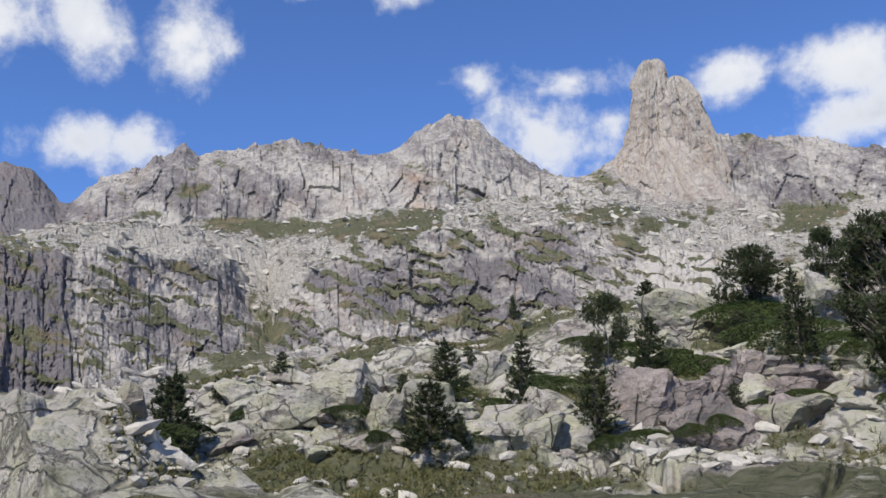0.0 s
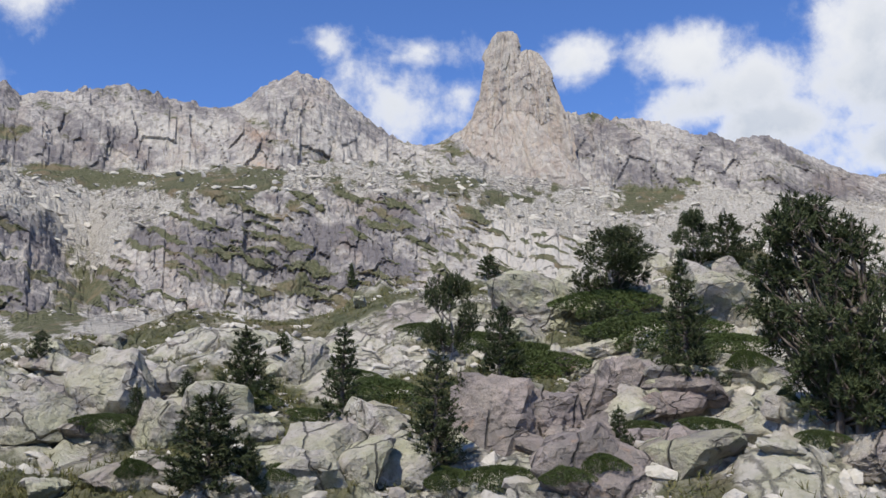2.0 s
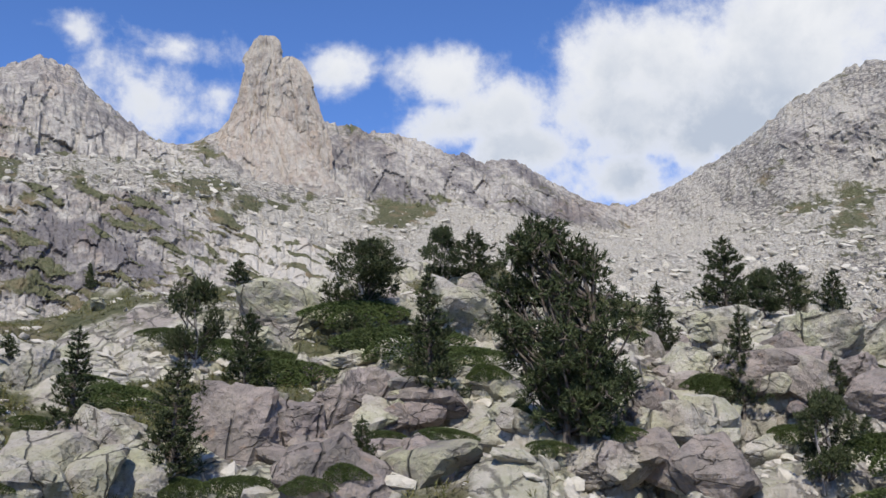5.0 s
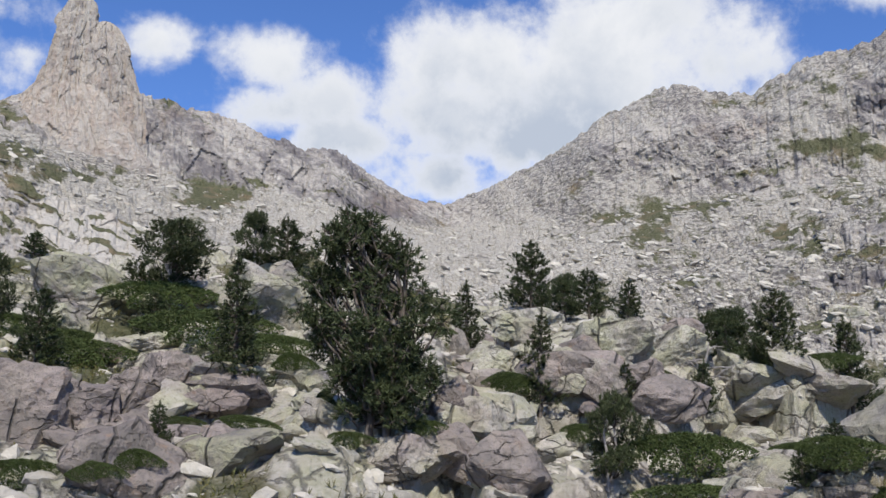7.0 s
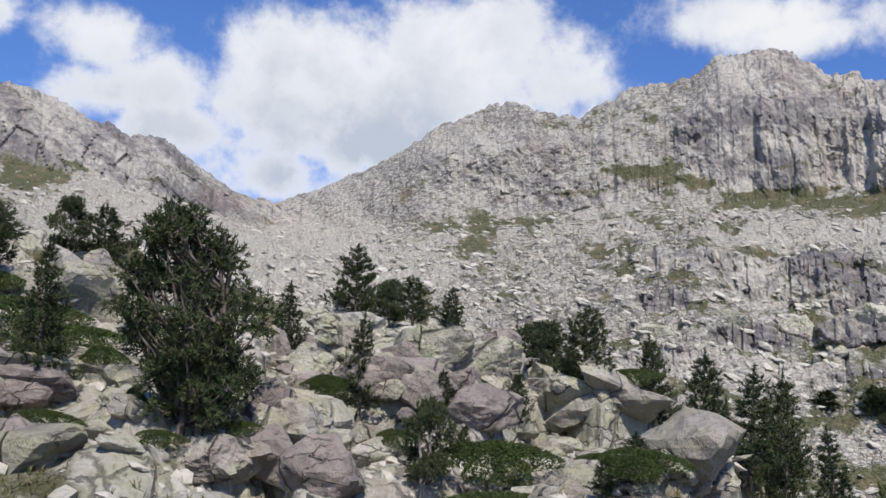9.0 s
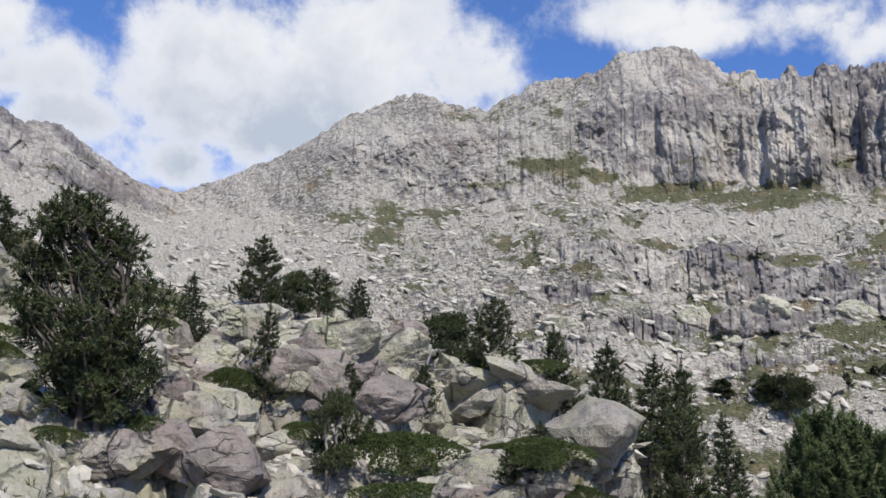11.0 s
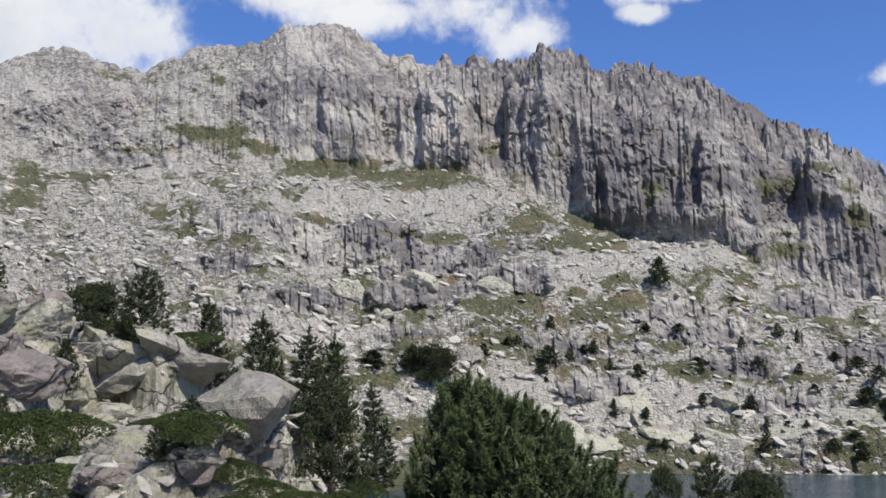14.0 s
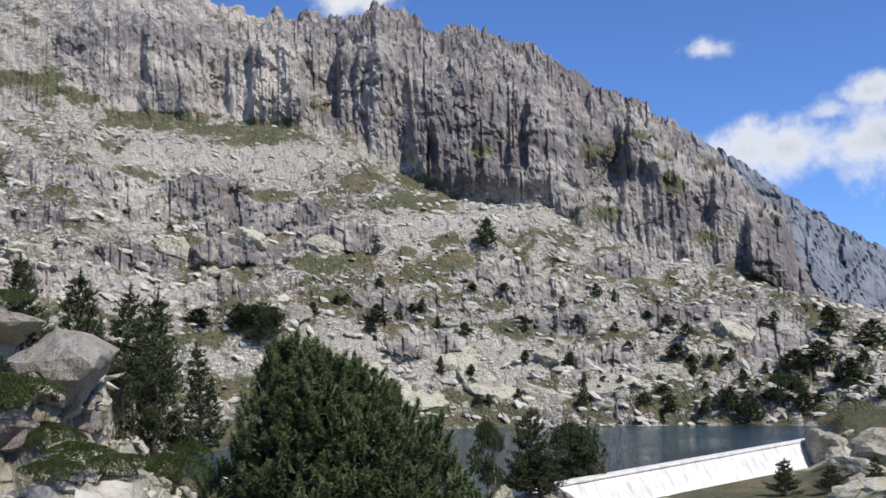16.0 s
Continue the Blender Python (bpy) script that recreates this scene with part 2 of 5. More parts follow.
def water_material():
    m, n, bsdf = material("lake_water")
    where = n.add("ShaderNodeTexCoord").outputs["Object"]
    ripple = n.noise(n.vec("MULTIPLY", where, (1.0, 1.6, 1.0)), 1.5, 6, 0.6)
    colour = n.mix(n.ramp(n.noise(where, 0.02, 3), 0.4, 0.6), (0.012, 0.03, 0.045, 1), (0.02, 0.05, 0.065, 1))
    finish(n, bsdf, colour, n.ramp(n.noise(where, 0.035, 3), 0.4, 0.65, 0.05, 0.16), ripple, 1.0, 0.22, 0.4)
    return m


def concrete_material():
    m, n, bsdf = material("weathered_concrete")
    where = n.add("ShaderNodeTexCoord").outputs["Object"]
    stain = n.noise(n.vec("MULTIPLY", where, (0.9, 0.9, 0.18)), 0.9, 8, 0.65)
    colour = n.mix(n.ramp(stain, 0.42, 0.75), (0.72, 0.70, 0.66, 1), (0.45, 0.42, 0.38, 1))
    colour = n.mix(n.ramp(n.noise(where, 6.0, 6), 0.4, 0.7, 0.0, 0.25), colour, (0.4, 0.38, 0.35, 1))
    finish(n, bsdf, colour, 0.85, n.noise(where, 4.0, 8), 0.5, 0.05)
    return m


M_TERRAIN = terrain_material()
M_BOULDER = boulder_material()
M_SLAB = boulder_material("smoothed_granite", -0.25, 0.3, 0.0)
M_PALE = boulder_material("pale_lichened_granite", 0.02, 0.45, 0.2)
M_PURPLE = boulder_material("purple_grey_granite", 0.25, 0.2, 0.0, 0.85)
M_RUBBLE = rubble_material()
M_NEEDLE = foliage_material("pine_needles", (0.035, 0.05, 0.022, 1), (0.06, 0.078, 0.032, 1), (0.12, 0.13, 0.065, 1))
M_NEAR_NEEDLE = foliage_material("fresh_pine_needles", (0.036, 0.054, 0.022, 1), (0.058, 0.084, 0.033, 1), (0.125, 0.145, 0.07, 1))
M_SHRUB = foliage_material("shrub_leaves", (0.042, 0.062, 0.018, 1), (0.07, 0.098, 0.028, 1), (0.115, 0.135, 0.045, 1))
M_NEW_GROWTH = foliage_material("young_needles", (0.085, 0.12, 0.045, 1), (0.12, 0.155, 0.06, 1), (0.19, 0.22, 0.10, 1))
M_GRASS = foliage_material("dry_grass", (0.10, 0.11, 0.035, 1), (0.18, 0.165, 0.06, 1), (0.28, 0.23, 0.11, 1))
M_BARK = bark_material()
M_DEADWOOD = bark_material("bleached_wood", (0.22, 0.20, 0.18, 1), (0.42, 0.39, 0.36, 1))
# the far ridge's rock, its blue-grey colour standing in for haze
M_HAZED_ROCK, hazed_nodes, hazed_bsdf = material("haze_tinted_rock")
hazed_at = hazed_nodes.add("ShaderNodeTexCoord").outputs["Object"]
finish(hazed_nodes, hazed_bsdf, hazed_nodes.mix(hazed_nodes.ramp(hazed_nodes.noise(hazed_at, 0.06, 9, 0.65), 0.35, 0.65), (0.12, 0.135, 0.165, 1), (0.21, 0.225, 0.245, 1)), 0.9,
       hazed_nodes.noise(hazed_at, 0.15, 10, 0.65), 0.8, 3.0)
M_WATER = water_material()
M_CONCRETE = concrete_material()


# ---------------------------------------------------------------- noise on arrays
def hashed(i, j, k):
    h = (i.astype(np.int64) * 374761393 + j.astype(np.int64) * 668265263 + k * 1442695041) & 0xFFFFFFFF
    h = ((h ^ (h >> 13)) * 1274126177) & 0xFFFFFFFF
    h = ((h ^ (h >> 16)) * 2246822519) & 0xFFFFFFFF
    return ((h ^ (h >> 15)) & 0xFFFFFF) / float(0x1000000)


def smooth_noise(u, v, k):
    i, j = np.floor(u), np.floor(v)
    a, b = u - i, v - j
    a, b = a * a * (3 - 2 * a), b * b * (3 - 2 * b)
    return (hashed(i, j, k) * (1 - a) + hashed(i + 1, j, k) * a) * (1 - b) + (hashed(i, j + 1, k) * (1 - a) + hashed(i + 1, j + 1, k) * a) * b


def fbm(u, v, k, octaves=5, gain=0.5):
    total, size, norm = 0.0, 1.0, 0.0
    for o in range(octaves):
        total = total + size * (smooth_noise(u, v, k + o) - 0.5)
        norm += size
        u, v, size = u * 2.03 + 7.1, v * 2.03 + 3.7, size * gain
    return total / norm * 2


def blocks(u, v, k, tilt=0.9, gap=0.10, cleft=0.35):
    """Fractured rock: each cell is a plane block at its own height and tilt, with a cleft round it. About -0.5 to 0.5."""
    i, j = np.floor(u), np.floor(v)
    best, second = np.full(u.shape, 9.0), np.full(u.shape, 9.0)
    rnd, lean = np.zeros(u.shape), np.zeros(u.shape)
    for a in (-1, 0, 1):
        for b in (-1, 0, 1):
            du = u - (i + a + hashed(i + a, j + b, k))
            dv = v - (j + b + hashed(i + a, j + b, k + 1))
            d = du * du + dv * dv
            near = d < best
            second = np.where(near, best, np.minimum(second, d))
            height = hashed(i + a, j + b, k + 2)
            slope = du * (hashed(i + a, j + b, k + 3) - 0.5) + dv * (hashed(i + a, j + b, k + 4) - 0.5)
            rnd, lean, best = np.where(near, height, rnd), np.where(near, slope, lean), np.where(near, d, best)
    edge = np.sqrt(second) - np.sqrt(best)
    return rnd - 0.5 + tilt * lean - cleft * np.clip(1 - edge / gap, 0, 1)


def pillars(u, h, k, run, gap=0.12, cleft=0.03):
    """Jointed rock: upright columns of uneven width, each broken into lengths that stand in or out. About -0.7 to 0.7."""
    w = u + 1.2 * smooth_noise(u * 0.42, h / (run * 6), k)
    i = np.floor(w)
    a = w - i
    q = h / (run * (0.55 + 0.9 * hashed(i, 0 * i, k + 1))) + 9 * hashed(i, 0 * i, k + 2) + 0.5 * (a - 0.5) * (hashed(i, 0 * i, k + 6) - 0.5)
    j = np.floor(q)
    b = q - j
    v = 0.75 * hashed(i, 0 * i, k + 7) + 0.35 * hashed(i, j, k + 3) - 0.55 + (a - 0.5) * (1.5 * hashed(i, 0 * i, k + 8) + 0.7 * hashed(i, j, k + 4) - 1.1) - 0.35 * (b - 0.5) * hashed(i, j, k + 5)
    return v - cleft * np.clip(1 - np.minimum(a, 1 - a) / gap, 0, 1)


def step(x, low, high):
    t = np.clip((x - low) / (high - low), 0, 1)
    return t * t * (3 - 2 * t)


# ---------------------------------------------------------------- the lie of the land
# Each line runs round the place: compass degrees against height angle or distance, seen from the standpoint.
def line(points, behind):
    a, v = zip(*points)
    return lambda az: np.interp(az, list(a) + [a[-1] + 25, 300], list(v) + [behind, behind], period=None)


FOOT_EL = line([(-36, -8), (50, -8), (60, -8), (66, -9.5), (72, -14), (114, -14)], -20)
FOOT_R = line([(-36, 15), (-22, 18), (-10, 20), (50, 20), (60, 18), (72, 14), (114, 14)], 12)
CREST_EL = line([(-36, 4.5), (-27.8, 3.3), (-24.5, 0), (-22, -3.2), (-20.5, 0.5), (-18.7, 2.2), (-14.6, 4.5), (-7.2, 6.4), (-3.4, 7.8),
                 (2.9, 7.7), (8.4, 9.7), (13, 9.9), (18.9, 9.0), (23.3, 10), (29, 10.6), (34, 9.2), (38, 8.0), (43, 7.6), (47, 7.8),
                 (50.5, 6.0), (51.6, 4.2), (55.5, 3.6), (58.2, 3.3), (60, 1.4), (62.5, 0.1), (65, -1.6), (68, -5.5), (72, -6.8),
                 (78, -6.8), (88, -7.0), (91, -7.7), (102, -7.2), (114, -6.4)], -5)
CREST_R = line([(-36, 22), (-28, 20), (-22, 26), (-18.7, 46), (-10, 54), (2.9, 60), (13, 62), (29, 57), (43, 54), (50, 50), (58, 43),
                (62, 36), (66, 32), (70, 45), (78, 74), (88, 75), (91, 82), (102, 84), (114, 80)], 60)
DIP_EL = line([(-36, 1), (-27, -1), (-22, -1.5), (-15, 1.5), (-7, 3.5), (3, 4.5), (13, 5.5), (29, 5), (43, 3), (55, 0), (62, -3),
               (68, -5.3), (78, -4.7), (102, -4.6), (104.5, -3.2), (114, -2.6)], -4)
DIP_R = line([(-36, 85), (-15, 85), (3, 95), (29, 90), (50, 95), (62, 100), (72, 125), (80, 150), (102, 150), (114, 150)], 120)
BASE_EL = line([(-36, 5.5), (-28, 5), (-25.2, 1.7), (-22.2, 3.7), (-18.5, 5.2), (-15.3, 5.2), (-12.5, 6.5), (-9.5, 7.1), (-3.4, 6.8),
                (2.9, 6.6), (8.4, 8), (16, 8), (25, 8), (34, 6.5), (43, 5), (51, 2.5), (60, 0), (66, -1.5), (72, -2), (78, -2.3),
                (83, -2.6), (101, -2.65), (106, -1.6), (114, -1)], -2)
BASE_R = line([(-36, 150), (-25, 140), (-12, 170), (3, 190), (16, 180), (30, 160), (43, 160), (55, 170), (66, 185), (78, 197), (101, 197),
               (114, 185)], 200)
BREAK_EL = line([(-36, 12.4), (-20, 12.9), (-14, 12.6), (-11.8, 11.6), (-9.6, 8.6), (-8.0, 11.4), (-5.7, 12.9), (-3.3, 14.5), (0.7, 14.9), (4.7, 15.1),
                 (8.6, 14.7), (12.5, 14.0), (16, 12.8), (19, 11.9), (24, 11.5), (30, 11.3), (36, 10.8), (43, 11), (48, 11.5), (56, 11.3),
                 (61, 13.4), (66, 11.6), (69.4, 11.5), (75.4, 10.9), (79.4, 10.2), (85, 8.5), (92, 6), (98, 4.4), (106, 2.0), (114, 1)], 1)
BREAK_R = line([(-36, 190), (-20, 200), (-11, 240), (-8.8, 225), (12, 225), (19, 230), (30, 260), (43, 270), (56, 260), (66, 255),
                (92, 260), (114, 260)], 280)
CLIFF_EL = line([(-36, 11.5), (-28.5, 11.8), (-25.4, 12.5), (-20.8, 14.0), (-16.9, 14.6), (-12, 14.9), (-6.5, 15.2), (-2.5, 15.7),
                 (0.7, 15.5), (4.7, 15.9), (8.7, 16.3), (12.6, 16.1), (16.3, 15.1), (19.2, 14.5), (23.3, 14.0), (26.7, 14.1), (30.7, 13.6),
                 (33, 13.1), (35.5, 12.7), (37, 12.4), (40, 12.6), (45.5, 13.1), (51.6, 14.1), (57.8, 14.9), (62.7, 15.1), (69, 14.9),
                 (76.2, 14.5), (79.5, 12.5), (82.7, 11.1), (88, 10.3), (92, 7.7), (98.8, 5.6), (104.5, 3.0), (114, 1.5)], 2)
CLIFF_R = line([(-36, 330), (-8, 330), (0, 305), (8, 335), (15, 335), (30, 350), (37, 405), (45, 360), (60, 340), (75, 320), (90, 305),
                (114, 300)], 350)
SKY_EL = line([(-36, 17), (-29.1, 16.7), (-27.4, 15.9), (-25.9, 16.2), (-24.4, 17.5), (-22.9, 16.9), (-21.4, 14.7), (-20.6, 15.7),
               (-19.2, 17.2), (-17.2, 17.7), (-16.1, 18.6), (-14.6, 19.4), (-13.7, 18.8), (-12.5, 19.2), (-9.4, 19.8), (-7.0, 19.9),
               (-5.3, 19.4), (-2.5, 19.2), (-1.5, 19.5), (-0.4, 20.6), (2.0, 21.4), (3.7, 20.8), (5.6, 19.2), (8.8, 17.1), (10.4, 17.4),
               (12.2, 18.5), (18.2, 19.2), (19.6, 19.2), (21, 18.7), (24.5, 18.1), (27.1, 17.0), (29.8, 16.8), (31.7, 15.7), (34.4, 14.2),
               (36.4, 14.0), (37.0, 14.3), (39.2, 15.0), (41.7, 16.2), (45.5, 18.7), (48.6, 20.0)], 6)
SKY_EL_EAST = line([(48.6, 20.0), (50.9, 20.4), (52, 19.8), (54.5, 19.8), (57.9, 21.5), (61, 21.8), (62.7, 22.9), (64.4, 23.2), (66.9, 22.9),
                    (67.4, 22.3), (69.6, 21.4), (71.5, 21.1), (72.3, 21.7), (73.4, 21.0), (74.3, 21.4), (75.8, 21.1), (77.5, 21.0),
                    (78.4, 21.9), (79.4, 21.5), (81.1, 21.1), (81.6, 20.5), (83.4, 20.3), (84.8, 20.7), (86.1, 20.1), (88, 19.2),
                    (89.8, 18.3), (92.5, 16.5), (94.3, 15.6), (96.6, 13.9), (98.5, 12.1), (100.4, 10.5), (101.6, 9.1), (102.1, 7.0), (103.0, 4.6), (106, 3.0), (114, 2.5)], 6)
SKY_R = line([(-36, 540), (-21.6, 540), (-20.8, 410), (8, 395), (15, 375), (30, 420), (36, 480), (45, 430), (60, 400), (80, 365), (95, 350),
              (114, 350)], 420)

FINE = np.arange(-36, 114.01, 0.105)
AZ = np.concatenate([FINE, np.arange(117, 322, 3.0)])
NC = len(AZ)


def knots():
    """Rings of (distance, height) from the standpoint outwards."""
    tan = lambda el: np.tan(np.radians(el))
    sky = np.where(AZ < 48.6, SKY_EL(AZ), SKY_EL_EAST(AZ))
    rings = [(np.full(NC, 0.02), np.full(NC, -2.3))]
    for el, r in ((FOOT_EL(AZ), FOOT_R(AZ)), (CREST_EL(AZ), CREST_R(AZ)), (DIP_EL(AZ), DIP_R(AZ)), (BASE_EL(AZ), BASE_R(AZ)),
                  (BREAK_EL(AZ), BREAK_R(AZ)), (CLIFF_EL(AZ), CLIFF_R(AZ))):
        rings.append((r, r * tan(el)))
    r, z = rings[-1]
    top_r, top_z = SKY_R(AZ), SKY_R(AZ) * tan(sky)
    rings.append((r + 0.35 * (top_r - r), z + 0.55 * (top_z - z)))
    rings.append((top_r, top_z))
    rings.append((top_r * 1.25, top_z * 0.75))
    rings.append((np.full(NC, 2600.0), np.full(NC, 20.0)))
    return rings


ROWS_IN = (20, 125, 14, 26, 105, 50, 50, 50, 8, 4)
ZONE_NEAR, ZONE_BASE, ZONE_BREAK, ZONE_CLIFF, ZONE_SKY = 2, 4, 5, 6, 8


def build_land():
    rings = knots()
    rows_r, rows_z, rows_s = [], [], []
    for i, count in enumerate(ROWS_IN):
        for q in range(count):
            f = q / count
            rows_r.append(rings[i][0] * (1 - f) + rings[i + 1][0] * f)
            rows_z.append(rings[i][1] * (1 - f) + rings[i + 1][1] * f)
            rows_s.append(i + f)
    rows_r.append(rings[-1][0]); rows_z.append(rings[-1][1]); rows_s.append(float(len(ROWS_IN)))
    r, z = np.array(rows_r), np.array(rows_z)
    s = np.array(rows_s)[:, None] * np.ones(NC)
    az = np.ones(len(rows_s))[:, None] * AZ
    a = np.radians(az)
    arc = a * np.where(r < 120, 60.0, 330.0)
    x, y = r * np.sin(a), r * np.cos(a)
    el = np.degrees(np.arctan2(z, r))

    near = 1 - step(s, 2.6, 3.0)
    cliff = step(s, 5.9, 6.15) * (1 - step(s, 8.0, 8.9))
    buttress = step(s, 3.95, 4.15) * (1 - step(s, 4.93, 5.06)) * (1 - step(az, 17, 23))
    crag = np.zeros(az.shape)
    for ca, ce, wa, we in CRAGS:
        crag = np.maximum(crag, np.exp(-1.1 * (((az - ca) / wa) ** 2 + ((el - ce) / we) ** 2)))
    crag = np.clip(2.5 * crag - 0.6 + 0.9 * fbm(az / 1.1, el / 0.6, 17), 0, 1) * step(s, 4.1, 4.3) * (1 - step(s, 7.9, 8.1))
    rough_ridge = step(az, 36, 40) * (1 - step(az, 60, 66))
    cliff_full = np.clip(cliff * (1 - 0.55 * rough_ridge) + buttress + 0.9 * crag, 0, 1)
    slope = np.clip(1 - near - cliff_full, 0, 1) * (1 - step(s, 8.0, 8.9))

    # turf on ledges and in hollows
    turf = near * (0.85 * step(fbm(x / 9, y / 9, 11), -0.08, 0.3) + 0.45 * step(fbm(x / 3, y / 3, 13), 0.0, 0.4))
    turf = turf + slope * (0.06 + 0.7 * step(fbm(az / 2.2, el / 0.8, 23), 0.0, 0.45) + 0.45 * step(fbm(az / 0.5, el / 0.22, 27), 0.0, 0.4))
    turf = turf + cliff_full * (0.5 * step(fbm(az / 1.8, el / 0.5, 29), 0.25, 0.6) + (0.2 + 0.7 * buttress + 0.15 * (1 - step(az, 36, 40))) * step(fbm((az + el) / 1.3, (el + 0.22 * az + 0.5 * fbm(az / 1.7, el / 1.1, 35)) / 0.34, 33), 0.02, 0.35))
    for group in (TURF_WEST, TURF_EAST):
        for ca, ce, wa, we in group:
            d = ((az - ca) / wa) ** 2 + ((el - ce) / we) ** 2 * 1.0
            turf = turf + (1.25 - 0.5 * cliff_full) * np.exp(-d * 1.3) * (1 + 0.9 * fbm(az / 0.9, el / 0.45, 39))
    turf = turf + slope * step(az, 60, 66) * (1 - step(el, 11, 13)) * (0.12 + 0.5 * step(fbm(az / 1.4, el / 0.5, 37), -0.1, 0.35))
    turf = turf + 0.35 * near * (1 - step(az, -8, 4)) * step(3.0 - el, 0, 4)
    scree = np.zeros(az.shape)
    for ca, ce, wa, we in SCREE:
        scree = np.maximum(scree, np.exp(-1.2 * (((az - ca) / wa) ** 2 + ((el - ce) / we) ** 2)))
    scree = np.clip(scree * 1.5 + 0.5 * fbm(az / 1.5, el / 0.6, 19), 0, 1) * slope
    turf = np.clip(turf * (1 - 0.8 * scree), 0, 1.2)
    calm = 1 - 0.75 * np.clip(turf, 0, 1)

    # near ground: tilted slabs and blocks
    wx, wy = 0.9 * x + 0.42 * y + 0.8 * fbm(x / 5, y / 5, 41), 0.9 * y - 0.42 * x + 0.8 * fbm(x / 5, y / 5, 47)
    reach = np.clip((r - 3) / 20, 0.0, 1.0)
    dz = near * reach * (1.5 * fbm(x / 14, y / 14, 3) + calm * (1.9 * blocks(wx / 7.5, wy / 4.4, 51, 1.6, 0.04, 0.25) + (0.75 - 0.2 * step(r, 20, 40)) * blocks(wx / 2.9, wy / 1.9, 61, 1.5, 0.06)
                                                               + 0.13 * (1 - 0.5 * step(r, 25, 45)) * blocks(wx / 0.8, wy / 0.55, 71)))
    dz = dz * (1 - 0.9 * step(s, 2.0, 2.15))
    for _ in range(1):
        dz = 0.25 * np.roll(dz, 1, 1) + 0.5 * dz + 0.25 * np.roll(dz, -1, 1)
        dz[1:-1] = 0.2 * dz[:-2] + 0.6 * dz[1:-1] + 0.2 * dz[2:]
    # talus and broken slopes
    u, v = arc + 4 * fbm(arc / 22, r / 22, 81), r + 4 * fbm(arc / 22, r / 22, 87)
    dz = dz + slope * (0.15 + 0.85 * step(s, 3.93, 4.08)) * (7.0 * fbm(arc / 60, r / 45, 91) + calm * (1 - 0.35 * scree) * (2.4 * blocks(u / 13, v / 13, 101, 0.9, 0.05) + 1.7 * blocks(u / 4.6, v / 6, 111, 1.2, 0.08)
                                                               + 0.75 * blocks(u / 2.2, v / 3.0, 121)))
    # cliffs: pillars, bays and clefts that run up the wall, set in and out
    h = z
    cu = arc + 2.2 * fbm(arc / 30, h / 60, 131) + 0.05 * h * step(az, 56, 64)
    bold = 0.42 + 0.58 * step(az, 65, 71)
    fine = 0.7 + 0.3 * step(az, 36, 60)
    sheer = 0.3 + 0.7 * step(fbm(az / 3.2, el / 2.2, 145), -0.25, 0.3)
    dr = bold * (6 * pillars(cu / 15, h, 141, 50) + (1 + 4 * sheer) * pillars(cu / 6.5, h, 151, 22) + 1.2 * blocks(cu / 7, h / 10, 147, 1.2, 0.06, 0.04)) + 3.5 * fbm(cu / 16, h / 40, 155)
    dr = dr + fine * ((1.4 + 2.2 * sheer) * pillars(cu / 3.1, h, 161, 12) + 1.3 * pillars(cu / 1.5, h, 171, 6) + 0.9 * blocks(cu / 2.6, h / 4.5, 175, 1.3, 0.08, 0.06))
    worn = (2.7 * blocks(cu / 10, h / 26, 143, 1.0, 0.05, 0.04) + 2.0 * blocks(cu / 4.2, h / 13, 149, 1.1, 0.06, 0.05) + 1.0 * blocks(cu / 2.0, h / 6.5, 153, 1.2, 0.08, 0.06)
            + 0.7 * pillars(cu / 1.5, h, 157, 5) + 4 * fbm(cu / 14, h / 30, 155))
    tall = step(az, 60, 68)
    dr = dr * 0.75 * tall + worn * (1 - 0.45 * tall)
    low_crag = (4.0 * pillars(cu / 5.5, h, 221, 9) + 2.4 * pillars(cu / 2.6, h, 231, 5) + 1.2 * blocks(cu / 1.5, h / 2.5, 241, 1.1, 0.1, 0.06)
                + 5 * fbm(cu / 9, h / 9, 155) + 6 * np.abs(fbm((cu + 0.5 * h) / 17, h / 40, 159)))
    ledged = (1.9 * blocks(cu / 8.5, h / 12, 251, 1.0, 0.05, 0.04) + 1.1 * blocks(cu / 3.4, h / 7, 261, 1.1, 0.07, 0.05) + 0.8 * blocks(cu / 1.6, h / 3.2, 271, 1.1, 0.08, 0.06)
              + 3.5 * fbm((cu + h) / 15, h / 20, 155))
    broken = np.clip(np.maximum(crag * (1 - cliff), rough_ridge), 0, 1) * (1 - buttress)
    dr = dr * (1 - broken - buttress) + low_crag * broken + ledged * buttress
    dr = dr + 7 * fbm(arc / 45, h / 60, 177)
    for ca, low, high, wide, out in BUTTRESSES:
        across = np.clip(1.6 - 1.6 * np.abs((az - ca + 0.35 * fbm(az / 0.7, el / 0.9, 281)) / wide) ** 3, 0, 1)
        dr = dr + out * across * step(el, low - 0.5, low + 1.8) * (1 - step(el, high - 2.0, high + 0.5))
    firm = 1 - 0.35 * np.clip(turf, 0, 1)
    face = cliff_full * firm
    dz = dz + face * (0.6 * blocks(cu / 3.0, h / 4.0, 181) + 1.2 * blocks(cu / 6, h / 30, 191))
    top = step(s, 6.8, 7.6) * (1 - step(s, 8.3, 9))
    dz = dz + top * (4.2 * blocks(arc / 5.0, s * 3, 201, 0.5, 0.2) + 2.4 * blocks(arc / 2.2, s * 3, 211, 0.5, 0.2)) * (0.5 + 0.5 * step(az, 68, 73))
    span = np.where(near > 0.5, 0.0, 1.0)
    amount = (0.8 + 0.2 * step(az, 56, 66)) * (1 - 0.65 * step(s, 6.5, 8.0))
